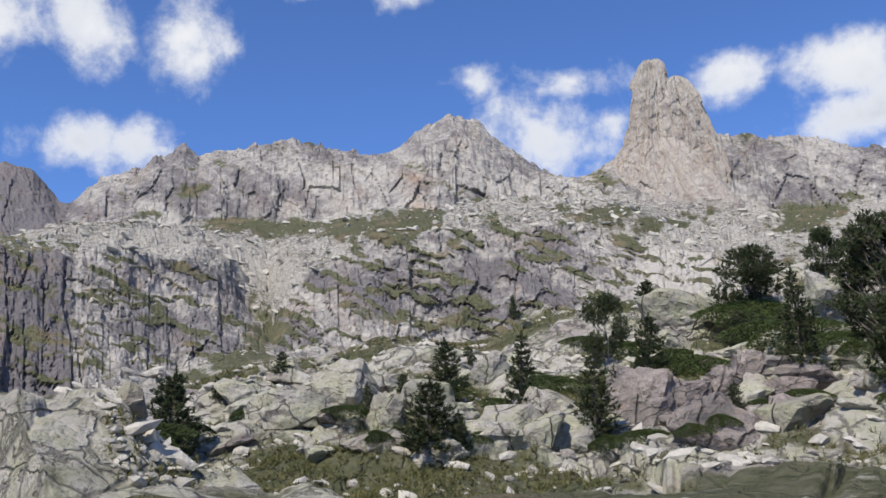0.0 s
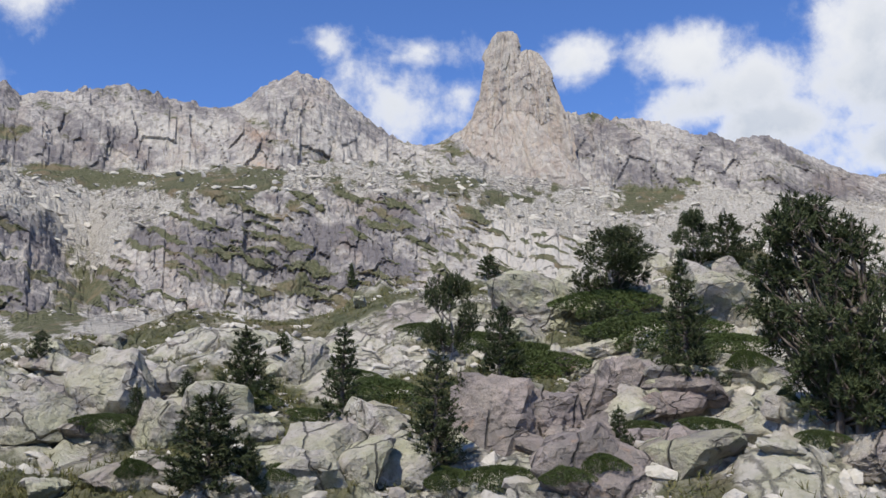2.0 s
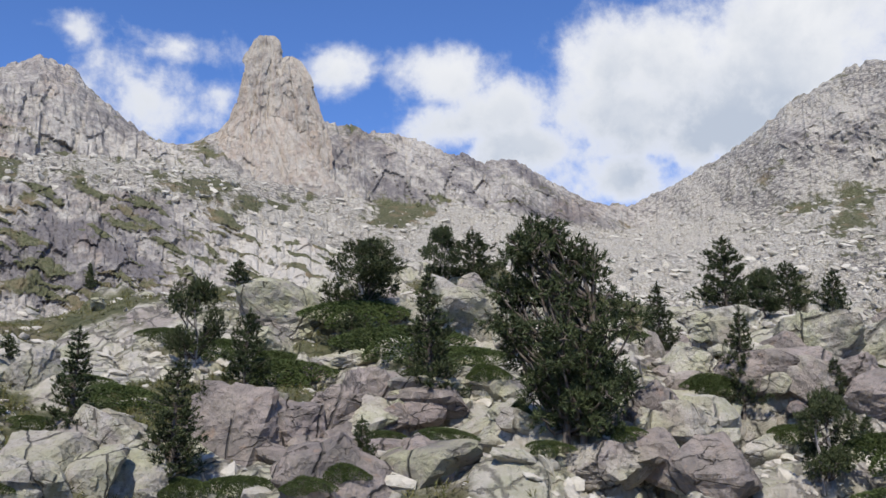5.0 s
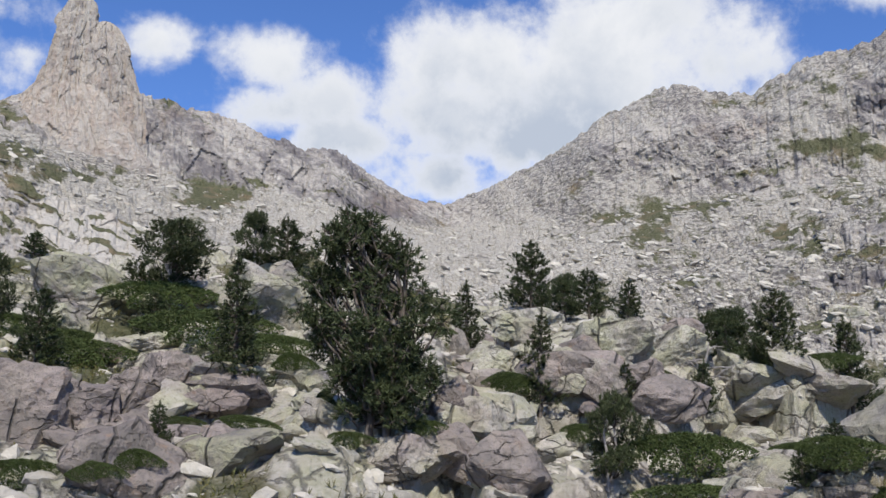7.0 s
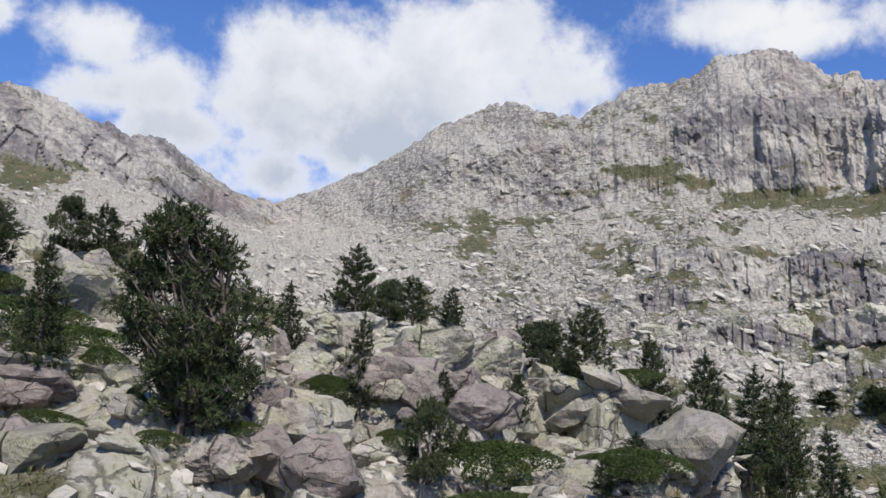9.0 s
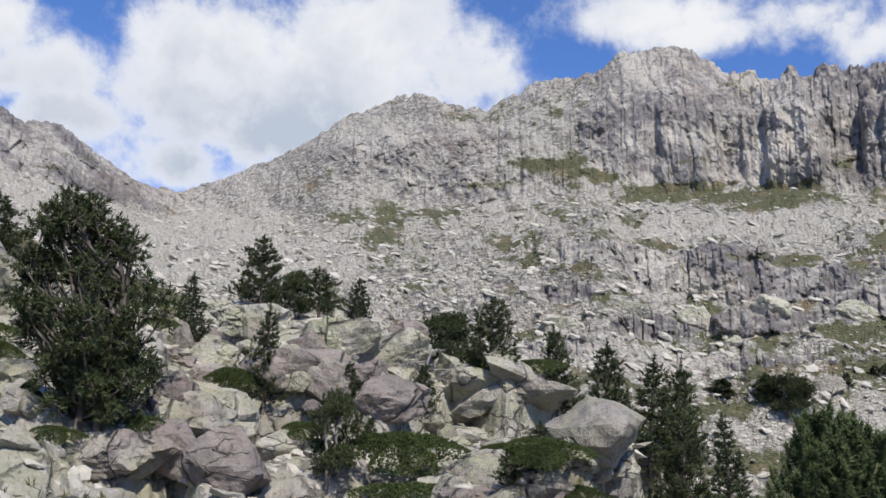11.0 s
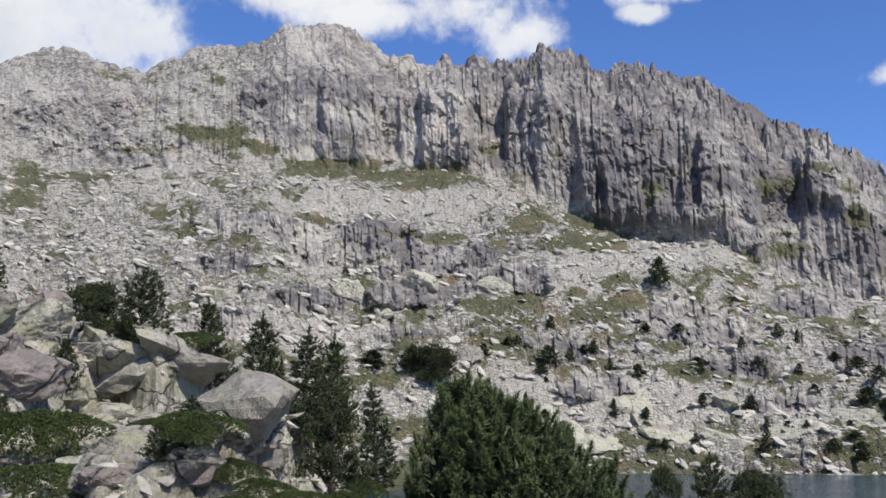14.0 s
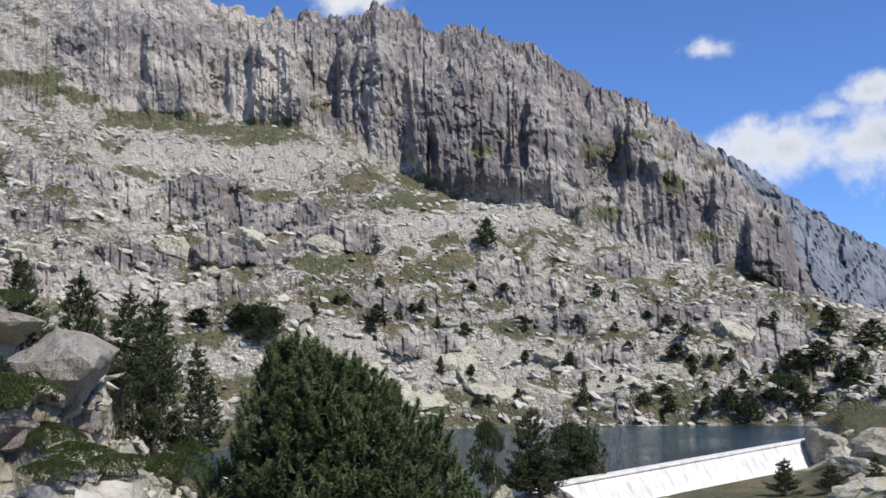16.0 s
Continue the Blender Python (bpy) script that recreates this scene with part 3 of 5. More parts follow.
    rr = r - face * dr * span * amount
    zz = z + dz
    # the lake's bed stays under water, and its banks out of it
    bed = step(az, 77, 79) * (1 - step(az, 102.5, 104)) * step(s, 2.15, 2.5) * (1 - step(s, 3.85, 3.97))
    zz = zz * (1 - bed) + np.minimum(z, -10.6) * bed
    dry = step(az, 70, 74) * step(s, 3.95, 4.0) * (1 - step(s, 4.3, 4.4))
    zz = np.where(dry > 0.5, np.maximum(zz, -8.9), zz)
    return dict(r=rr, z=zz, s=s, az=az, x=rr * np.sin(a), y=rr * np.cos(a), turf=turf, near=near, cliff=cliff_full, slope=slope, el0=el, scree=scree,
                buttress=buttress, crag=crag)


# (compass, foot, head, half width in degrees, metres proud) of the great buttresses of the eastern cliffs and the gullies between them
BUTTRESSES = [(72.4, 15.0, 20.3, 1.7, 8), (66.2, 14.6, 21.0, 1.5, 5), (69.0, 15.0, 19.5, 0.6, -4), (84.6, 10.4, 18.6, 4.7, 8), (78.1, 15.0, 20.4, 1.0, 6), (94.1, 11.5, 17.0, 1.0, 8),
              (75.4, 15.2, 21.0, 0.9, -9), (86.9, 11.4, 16.6, 0.45, -6), (91.6, 11.0, 15.5, 1.2, -9), (97.0, 8.5, 12.5, 1.1, -8), (100.6, 4.5, 9.6, 1.2, 9), (81.6, 11.5, 15.0, 0.3, -5)]

# (compass, height, half width, half height) of the pale scree fans, in degrees
SCREE = [(38, 11.3, 8, 2.0), (70, 13.2, 11, 0.6), (28, 12.3, 6, 1.1), (-9.3, 11.5, 2.5, 1.6), (-24, 2.6, 2.2, 1.6), (17, 13.4, 3, 0.8), (82, 8.6, 7, 0.8),
         (-15, 12.8, 8, 1.0), (64, 5.0, 6, 1.2), (80, 1.0, 12, 1.6)]

# (compass, height, half width, half height) of the broken crags in the slopes, in degrees
CRAGS = [(62.0, 11.6, 4.5, 0.8), (67.0, 10.6, 5.5, 1.5), (72.0, 9.5, 5.0, 1.3), (76.5, 8.1, 3.4, 1.1), (64.5, 7.2, 3.0, 0.8), (85.5, 6.0, 3.2, 0.9), (54.6, 15.3, 5.0, 1.3),
         (59.0, 9.0, 3.0, 0.6), (93.0, 6.6, 3.0, 0.8), (64.0, 18.0, 4.5, 2.2), (48.0, 17.0, 3.0, 1.2), (88.5, 3.2, 3.0, 0.7), (53.0, 18.0, 4.0, 1.0), (70.0, 5.0, 3.0, 0.5),
         (79.0, 4.0, 3.5, 0.9), (87.0, 5.0, 3.0, 0.9), (96.0, 3.4, 3.5, 1.2), (70.5, 7.4, 4.0, 0.9), (100.5, 2.0, 2.5, 1.4), (60.0, 5.8, 3.0, 0.9), (91.0, 1.0, 3.0, 0.8), (81.0, 1.8, 3.0, 0.6)]

# (compass, height, half width, half height) of the larger turf patches, in degrees
TURF_WEST = [
    (-4.4, 14.7, 3.6, 0.5), (-1.5, 14.9, 1.3, 0.5), (11.2, 17.1, 1.2, 0.5), (15.2, 14.0, 2.6, 0.5), (23.0, 14.1, 2.0, 0.7),
    (-1.9, 9.4, 2.2, 0.6), (12.1, 14.9, 1.6, 0.4), (1.7, 9.3, 1.8, 0.5), (18.6, 7.1, 2.2, 0.4), (-0.8, 2.1, 2.0, 0.7),
    (-11.6, 14.7, 1.9, 0.6), (-7.3, 14.8, 2.2, 0.4), (-10.3, 8.3, 1.2, 1.6), (-11.7, 6.7, 1.4, 0.9), (-12.6, -2.4, 3.5, 1.2),
    (-16.5, 15.2, 1.0, 0.4), (-26, 0.5, 3.5, 1.6), (-4.5, -2.0, 3.0, 0.8), (43.6, 12.1, 1.6, 0.3), (46.9, 13.1, 2.5, 0.3),
]
TURF_EAST = [
    (58.8, 16.6, 3.4, 0.45), (55.4, 15.5, 2.6, 0.35), (61.0, 15.9, 2.2, 0.4), (71.3, 14.4, 3.4, 0.9), (66.0, 15.2, 3.0, 0.5), (76.0, 13.2, 2.5, 0.5), (50.0, 13.6, 3.0, 0.6), (74.9, 16.5, 0.9, 0.9), (80.4, 9.8, 2.2, 0.7), (84.4, 12.9, 1.1, 1.1),
    (91.4, 13.4, 1.6, 0.8), (92.0, 9.6, 1.5, 0.7), (95.6, 10.9, 0.9, 1.1), (86.5, 2.6, 1.6, 0.5), (66.1, 10.6, 1.4, 0.4),
    (83.2, -2.1, 2.2, 0.4), (94.7, -1.6, 1.6, 0.5), (91.1, 2.3, 2.5, 0.4), (104.1, -2.3, 1.8, 0.5), (98.0, -6.2, 6.0, 0.6), (97.7, 7.9, 1.2, 0.7),
    (70.0, -5.0, 4.0, 1.5),
]

LAND = build_land()


def mesh_of(name, verts, faces, mat, values=None, smooth=False):
    """A mesh from arrays; faces is an array of triangles or quads."""
    me = bpy.data.meshes.new(name)
    verts, faces = np.asarray(verts, np.float32), np.asarray(faces, np.int32)
    k = faces.shape[1]
    me.vertices.add(len(verts))
    me.vertices.foreach_set("co", verts.ravel())
    me.loops.add(faces.size)
    me.loops.foreach_set("vertex_index", faces.ravel())
    me.polygons.add(len(faces))
    me.polygons.foreach_set("loop_start", np.arange(0, faces.size, k, dtype=np.int32))
    for key, v in (values or {}).items():
        me.attributes.new(key, "FLOAT", "POINT").data.foreach_set("value", np.asarray(v, np.float32).ravel())
    me.update(calc_edges=True)
    me.polygons.foreach_set("use_smooth", np.full(len(faces), smooth))
    me.materials.append(mat)
    return me


# (compass, height, half width, half height, shift) of paler and darker bodies of rock in the cliffs; the dark wall at
# 84.8 is partly painted shade
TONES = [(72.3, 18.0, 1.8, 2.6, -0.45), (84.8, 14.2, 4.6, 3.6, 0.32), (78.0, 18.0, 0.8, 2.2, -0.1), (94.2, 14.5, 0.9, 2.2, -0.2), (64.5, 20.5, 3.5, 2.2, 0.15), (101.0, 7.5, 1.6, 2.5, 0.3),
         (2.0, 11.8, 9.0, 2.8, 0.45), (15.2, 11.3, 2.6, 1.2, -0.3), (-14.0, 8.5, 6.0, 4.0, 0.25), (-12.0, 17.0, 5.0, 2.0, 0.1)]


def land_values():
    az, el, s = LAND["az"], LAND["el0"], LAND["s"]
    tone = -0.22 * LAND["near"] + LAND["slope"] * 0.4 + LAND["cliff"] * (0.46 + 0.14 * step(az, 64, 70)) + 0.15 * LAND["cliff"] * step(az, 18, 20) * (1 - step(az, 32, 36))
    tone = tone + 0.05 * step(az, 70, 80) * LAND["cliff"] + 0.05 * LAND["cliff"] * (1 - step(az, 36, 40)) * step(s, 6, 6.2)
    # the far-west ridge beyond -21 degrees has cloud shade put into its tone
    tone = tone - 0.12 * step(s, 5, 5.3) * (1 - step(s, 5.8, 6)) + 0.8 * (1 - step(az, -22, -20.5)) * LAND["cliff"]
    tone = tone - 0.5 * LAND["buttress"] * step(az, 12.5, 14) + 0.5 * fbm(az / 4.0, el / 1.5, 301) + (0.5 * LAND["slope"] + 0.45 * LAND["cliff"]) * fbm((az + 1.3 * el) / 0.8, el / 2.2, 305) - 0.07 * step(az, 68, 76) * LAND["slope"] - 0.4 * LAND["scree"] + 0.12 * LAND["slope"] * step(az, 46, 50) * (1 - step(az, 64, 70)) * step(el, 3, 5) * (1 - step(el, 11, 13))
    # crags and near rock darker; the near tone also holds shade under the old pine
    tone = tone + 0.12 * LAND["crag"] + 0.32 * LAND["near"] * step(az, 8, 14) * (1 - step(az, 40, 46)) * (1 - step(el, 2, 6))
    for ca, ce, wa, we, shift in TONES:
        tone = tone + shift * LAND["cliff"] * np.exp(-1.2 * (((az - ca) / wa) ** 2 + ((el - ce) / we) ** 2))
    warm = LAND["cliff"] * step(fbm(az / 2.5, el / 2.0, 311), 0.05, 0.45) * 0.45 + 0.5 * np.exp(-((az + 0.5) / 2.5) ** 2 - ((el - 17.5) / 2.2) ** 2)
    lichen = LAND["near"] * 0.8 + 0.15 * LAND["slope"]
    return dict(tone=tone, warm=warm, turf=LAND["turf"], lichen=lichen, stony=np.clip(LAND["slope"] * (1 - 0.15 * LAND["scree"]) + 0.35 * LAND["cliff"] * (1 - step(az, 56, 62)) * step(az, 34, 38), 0, 1))


def sheet(name, row0, row1, col0, col1, label, category):
    """A piece of the land between two rows and two columns (columns wrap round)."""
    cols = np.arange(col0, col1 + 1) % NC
    pick = np.ix_(np.arange(row0, row1 + 1), cols)
    verts = np.stack([LAND["x"][pick], LAND["y"][pick], LAND["z"][pick]], -1).reshape(-1, 3)
    nr, nc = row1 - row0 + 1, len(cols)
    idx = np.arange(nr * nc).reshape(nr, nc)
    quads = np.stack([idx[:-1, :-1], idx[:-1, 1:], idx[1:, 1:], idx[1:, :-1]], -1).reshape(-1, 4)[:, ::-1]
    values = {k: v[pick].ravel() for k, v in VALUES.items()}
    return tagged(new(name, mesh_of(name, verts, quads, M_TERRAIN, values)), label, category, "", "structure")


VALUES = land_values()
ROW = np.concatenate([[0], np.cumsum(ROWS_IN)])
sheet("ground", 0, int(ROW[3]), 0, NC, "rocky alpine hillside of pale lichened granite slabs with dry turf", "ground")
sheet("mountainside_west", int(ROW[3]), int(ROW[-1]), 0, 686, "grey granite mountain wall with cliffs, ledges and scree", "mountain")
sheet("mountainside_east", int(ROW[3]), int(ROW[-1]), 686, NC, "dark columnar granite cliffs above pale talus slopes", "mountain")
EL_NOW = np.degrees(np.arctan2(LAND["z"], np.hypot(LAND["x"], LAND["y"])))


def on_land(az, el, first=30):
    """The first place of the land that rises to the height angle el in the direction az, seen from the standpoint."""
    c = int(np.argmin(np.abs(AZ - az)))
    hit = np.nonzero(EL_NOW[first:, c] >= el)[0]
    k = first + (int(hit[0]) if len(hit) else 0)
    return Vector((LAND["x"][k, c], LAND["y"][k, c], LAND["z"][k, c]))


def land_at(az, r):
    c = int(np.argmin(np.abs(AZ - az)))
    return Vector((r * math.sin(radians(az)), r * math.cos(radians(az)), float(np.interp(r, LAND["r"][:200, c], LAND["z"][:200, c]))))


def part(name, me, parent, label=""):
    ob = new(name, me)
    ob.parent = parent
    if label:
        ob["label"] = label
    return ob


# ---------------------------------------------------------------- far forms
def lofted(levels, around, depth, k, relief):
    """A rock tower: rings of a rounded block between (height, west edge, east edge), set in and out by clefts."""
    hs = np.linspace(levels[0][0], levels[-1][0], 110)
    west = np.interp(hs, [p[0] for p in levels], [p[1] for p in levels])
    east = np.interp(hs, [p[0] for p in levels], [p[2] for p in levels])
    th = np.linspace(0, 2 * math.pi, around, endpoint=False)
    H, T = np.meshgrid(hs, th, indexing="ij")
    half = ((east - west) / 2)[:, None]
    mid = ((east + west) / 2)[:, None]
    c, s_ = np.cos(T), np.sin(T)
    q = (np.abs(c) ** 4.5 + np.abs(s_) ** 4.5) ** (-1 / 4.5)
    u = T * 9.0
    wob = relief * (2.4 * pillars(u / 6.5, H, k, 40, 0.06, 0.45) + 1.2 * pillars(u / 2.6, H, k + 10, 16, 0.1, 0.3) + 0.55 * pillars(u / 1.1, H, k + 20, 5) + 1.2 * fbm(u / 5, H / 14, k + 30) + 1.3 * blocks(u / 3.2, H / 9, k + 50, 1.2, 0.06, 0.1) + 0.6 * blocks(u / 1.3, H / 3.5, k + 60, 1.3, 0.08, 0.1))
    rad = half * q + wob * np.clip(half / 6, 0.25, 1)
    across, along = mid + rad * c, rad * s_ * depth
    return across, along, H


def rock_spire():
    az0, r0 = 15.25, 346.0
    a = radians(az0)
    side, out = np.array([math.cos(a), -math.sin(a), 0]), np.array([math.sin(a), math.cos(a), 0])
    deg = r0 * math.tan(radians(1.0))
    up = lambda el: r0 * math.tan(radians(el))
    towers = [
        ([(up(11.0), -5.2, 4.6), (up(14.8), -4.5, 4.0), (up(16.3), -3.9, 2.9), (up(17.6), -3.5, 1.9), (up(18.5), -3.2, 1.2), (up(19.2), -2.6, 0.7), (up(20.4), -2.3, 0.5),
          (up(21.4), -2.05, 0.4), (up(22.4), -1.75, 0.25), (up(23.3), -1.5, 0.08), (up(23.75), -1.35, -0.02), (up(23.95), -1.15, -0.3)], 0.6, 401),
        ([(up(11.0), -0.8, 4.4), (up(14.8), -0.6, 3.6), (up(17.5), -0.2, 3.3), (up(18.9), -0.4, 3.0), (up(19.7), -0.4, 2.75), (up(20.5), -0.4, 2.45), (up(21.7), -0.3, 1.95),
          (up(22.4), -0.1, 1.5), (up(22.75), 0.2, 1.25), (up(22.9), 0.5, 1.0)], 0.65, 431),
    ]
    root = new("rock_spire")
    root.location = (float(out[0] * r0), float(out[1] * r0), 85.0)
    tagged(root, "tall double-topped granite spire, warm grey with rusty stains", "rock spire")
    for levels, depth, k in towers:
        levels = [(h, w * deg * 0.98, e * deg * 0.98) for h, w, e in levels]
        across, along, H = lofted(levels, 200, depth, k, 1.0)
        nr, nc = H.shape
        P = across[..., None] * side + along[..., None] * out + H[..., None] * np.array([0, 0, 1.0]) + out * (r0 + 4)
        idx = np.arange(nr * nc).reshape(nr, nc)
        nxt = np.roll(idx, -1, 1)
        q = np.stack([idx[:-1], nxt[:-1], nxt[1:], idx[1:]], -1).reshape(-1, 4)
        tip = np.full(nc, nr * nc)
        tri = np.concatenate([q[:, [0, 1, 2]], q[:, [0, 2, 3]], np.stack([idx[-1], nxt[-1], tip], -1)])
        V = np.concatenate([P.reshape(-1, 3), P[-1].mean(0)[None]])
        el = np.degrees(np.arctan2(V[:, 2], np.hypot(V[:, 0], V[:, 1])))
        values = dict(tone=0.3 + 0.2 * fbm(V[:, 0] / 9.0, V[:, 2] / 14.0, k + 40), warm=0.6 - 0.03 * np.abs(el - 18), turf=np.where((el > 18.6) & (el < 19.2), 0.15, 0.0), lichen=np.zeros(len(V)))
        part("tower", mesh_of("tower", V - np.array(root.location), tri, M_TERRAIN, values), root)


def far_ridge():
    """A hazy ridge that falls away behind the eastern cliffs, the haze put into its colour."""
    az = np.arange(93, 126, 0.12)
    top = np.interp(az, [93, 96.6, 99.7, 102, 104.8, 106.6, 112, 126], [14.6, 14.1, 11.8, 9.9, 7.9, 6.7, 4.0, 1.0])
    rows = np.linspace(0, 1, 70)
    A, Q = np.meshgrid(np.radians(az), rows)
    R = 560 + 140 * Q
    crest = 700 * np.tan(np.radians(top))[None, :]
    Z = -20 + (crest + 20) * Q ** 0.9
    u = A * 620
    R = R - 9 * blocks(u / 26, Z / 60, 501) - 6 * blocks(u / 10, Z / 26, 511) - 3 * blocks(u / 4, Z / 11, 521)
    Z = Z + Q * 3.5 * blocks(u / 6, Q * 4, 531, 0.5, 0.2)
    V = np.stack([R * np.sin(A), R * np.cos(A), Z], -1)
    back = V[-1:] * np.array([1.4, 1.4, 0.2])
    V = np.concatenate([V, back])
    nr, nc = V.shape[:2]
    idx = np.arange(nr * nc).reshape(nr, nc)
    quads = np.stack([idx[:-1, :-1], idx[:-1, 1:], idx[1:, 1:], idx[1:, :-1]], -1).reshape(-1, 4)[:, ::-1]
    flat = V.reshape(-1, 3)
    tagged(new("mountain_far", mesh_of("mountain_far", flat, quads, M_HAZED_ROCK)), "distant blue-grey mountain ridge falling to the valley", "mountain", "", "structure")


rock_spire()
far_ridge()


# ---------------------------------------------------------------- lake and dam
DAM_A, DAM_B = Vector((80.5, 5.2, 0)), Vector((150.5, -34.6, 0))
WATER_Z, CREST_Z = -9.0, -8.55


def lake():
    ring = [(p.x, p.y) for p in (DAM_A, DAM_B)]
    ring += [(215 * math.sin(radians(a)), 215 * math.cos(radians(a))) for a in range(104, 65, -2)]
    ring += [(70 * math.sin(radians(a)), 70 * math.cos(radians(a))) for a in (66, 73, 80)]
    bm = bmesh.new()
    bm.faces.new([bm.verts.new((x, y, WATER_Z)) for x, y in ring])
    bmesh.ops.triangulate(bm, faces=bm.faces)
    bmesh.ops.recalc_face_normals(bm, faces=bm.faces)
    for f in bm.faces:
        if f.normal.z < 0:
            f.normal_flip()
    me = bpy.data.meshes.new("water")
    bm.to_mesh(me)
    bm.free()
    me.materials.append(M_WATER)
    tagged(new("water", me), "dark blue-green mountain lake with faint ripples", "lake", "", "structure")


def dam():
    run = DAM_B - DAM_A
    length = run.length
    run.normalize()
    out = Vector((run.y, -run.x, 0))   # downstream, towards the standpoint
    if out.dot(-DAM_A) < 0:
        out = -out
    root = new("dam")
    root.location = (DAM_A.x, DAM_A.y, WATER_Z)
    tagged(root, "low pale concrete dam wall with a sloping face, holding the lake", "dam")

    def prism(name, profile, start, end, label=""):
        count = max(2, int((end - start) / 1.2))
        bm = bmesh.new()
        rings = []
        for i in range(count + 1):
            d = start + (end - start) * i / count
            ring = []
            for o, z in profile:
                w = 0.05 * noise.noise(Vector((d * 0.6, o * 2, z)))
                p = run * d + out * (o + w)
                ring.append(bm.verts.new((p.x, p.y, z - WATER_Z + 0.3 * w)))
            rings.append(ring)
        m = len(profile)
        for a, b in zip(rings, rings[1:]):
            for i in range(m):
                bm.faces.new((a[i], a[(i + 1) % m], b[(i + 1) % m], b[i]))
        bm.faces.new(rings[0])
        bm.faces.new(rings[-1][::-1])
        bmesh.ops.recalc_face_normals(bm, faces=bm.faces)
        me = bpy.data.meshes.new(name)
        bm.to_mesh(me)
        bm.free()
        me.materials.append(M_CONCRETE)
        part(name, me, root, label)

    pour = length / 7
    for i in range(7):
        prism("wall_section", [(-0.5, CREST_Z - 0.2), (0.5, CREST_Z - 0.2), (3.4, -13.8), (-0.8, -13.8)], i * pour + 0.02, (i + 1) * pour - 0.02)
    prism("coping", [(-0.7, CREST_Z), (0.62, CREST_Z), (0.68, CREST_Z - 0.05), (0.68, CREST_Z - 0.2), (-0.7, CREST_Z - 0.2)], 0, length, "pale smooth concrete coping")


lake()
dam()


# ---------------------------------------------------------------- boulders
def icosphere(level):
    bm = bmesh.new()
    bmesh.ops.create_icosphere(bm, subdivisions=level, radius=1)
    v = np.array([p.co[:] for p in bm.verts])
    f = np.array([[q.index for q in p.verts] for p in bm.faces])
    bm.free()
    return v, f


def hewn(dirs, rng, planes=11, low=0.55, high=1.0):
    """How far a broken block reaches along each direction."""
    n = rng.normal(size=(planes, 3))
    n /= np.linalg.norm(n, axis=1)[:, None]
    d = rng.uniform(low, high, planes)
    dots = dirs @ n.T
    reach = np.where(dots > 0.05, d / np.maximum(dots, 0.05), 9.0)
    reach = -np.log(np.exp(-34 * np.minimum(reach, 3)).sum(1)) / 34
    return np.clip(reach, 0.3, 1.25)


BLOCKS, STONES = [], []
for shape_seed in range(24):
    BALL, BALL_F = icosphere(4 if shape_seed < 12 else 3)
    rng = np.random.default_rng(900 + shape_seed)
    reach = hewn(BALL, rng, 9 + shape_seed % 5)
    uu, vv = np.arctan2(BALL[:, 1], BALL[:, 0]) * 2.2, BALL[:, 2] * 2.5
    reach = reach * (1 + 0.07 * fbm(uu, vv, 600 + shape_seed) + 0.10 * blocks(uu * 1.3 + 0.4 * fbm(uu, vv, 680), vv * 1.3, 620 + shape_seed, 0.9, 0.08, 0.5) + 0.05 * blocks(uu * 4, vv * 4, 650 + shape_seed))
    (BLOCKS if shape_seed < 12 else STONES).append(mesh_of("boulder", BALL * reach[:, None], BALL_F, M_BOULDER))

# (compass, height, width, height, all in degrees, shape)
BOULDERS_WEST = [
    (14.1, 1.6, 5.6, 4.9), (20.7, 5.5, 3.0, 1.0), (21.4, 3.2, 4.3, 3.3), (18.9, 2.2, 3.0, 3.0), (16.3, 7.7, 6.3, 3.0), (26.5, 7.8, 5.6, 4.0),
    (7.4, 0.7, 4.6, 4.0), (3.4, 0.6, 2.5, 2.3), (15.6, 6.1, 2.6, 1.8), (2.5, 4.6, 2.8, 2.6), (-0.1, 1.0, 3.0, 2.0), (-4.6, 3.8, 2.6, 1.6),
    (-23.7, -2.2, 2.9, 2.5), (-7.5, 2.6, 5.0, 4.3), (-4.9, 1.1, 3.1, 3.1), (-1.9, -3.0, 3.5, 1.9), (27.3, 7.9, 2.3, 3.5), (-10.8, -2.4, 2.3, 1.5),
    (29.0, 7.3, 2.6, 3.0), (22.2, 7.6, 2.6, 1.3), (24.5, -0.5, 3.2, 2.4),
]
BOULDERS_EAST = [
    (41.0, 7.2, 4.3, 2.0), (39.3, 5.1, 3.3, 2.0), (37.5, 2.4, 4.2, 3.3), (39.6, 4.9, 3.1, 2.1), (40.9, -1.2, 4.6, 3.4), (46.6, 6.0, 4.9, 3.0),
    (49.6, 5.4, 3.3, 2.0), (49.2, 2.3, 4.0, 2.1), (54.2, 2.1, 6.0, 3.0), (57.6, 2.5, 3.8, 2.0), (33.9, -1.4, 4.9, 2.6), (62.6, -1.5, 2.1, 2.3),
    (58.4, -2.0, 2.6, 1.2), (54.3, -2.7, 3.0, 1.3), (60.2, 0.2, 2.8, 1.8), (73.7, 4.2, 1.6, 0.9), (88.2, 1.1, 1.5, 0.7), (103.0, -3.9, 2.6, 2.0),
]


PURPLE = {(14.1, 1.6), (21.4, 3.2), (18.9, 2.2), (24.5, -0.5), (39.3, 5.1), (37.5, 2.4), (49.2, 2.3), (40.9, -1.2)}


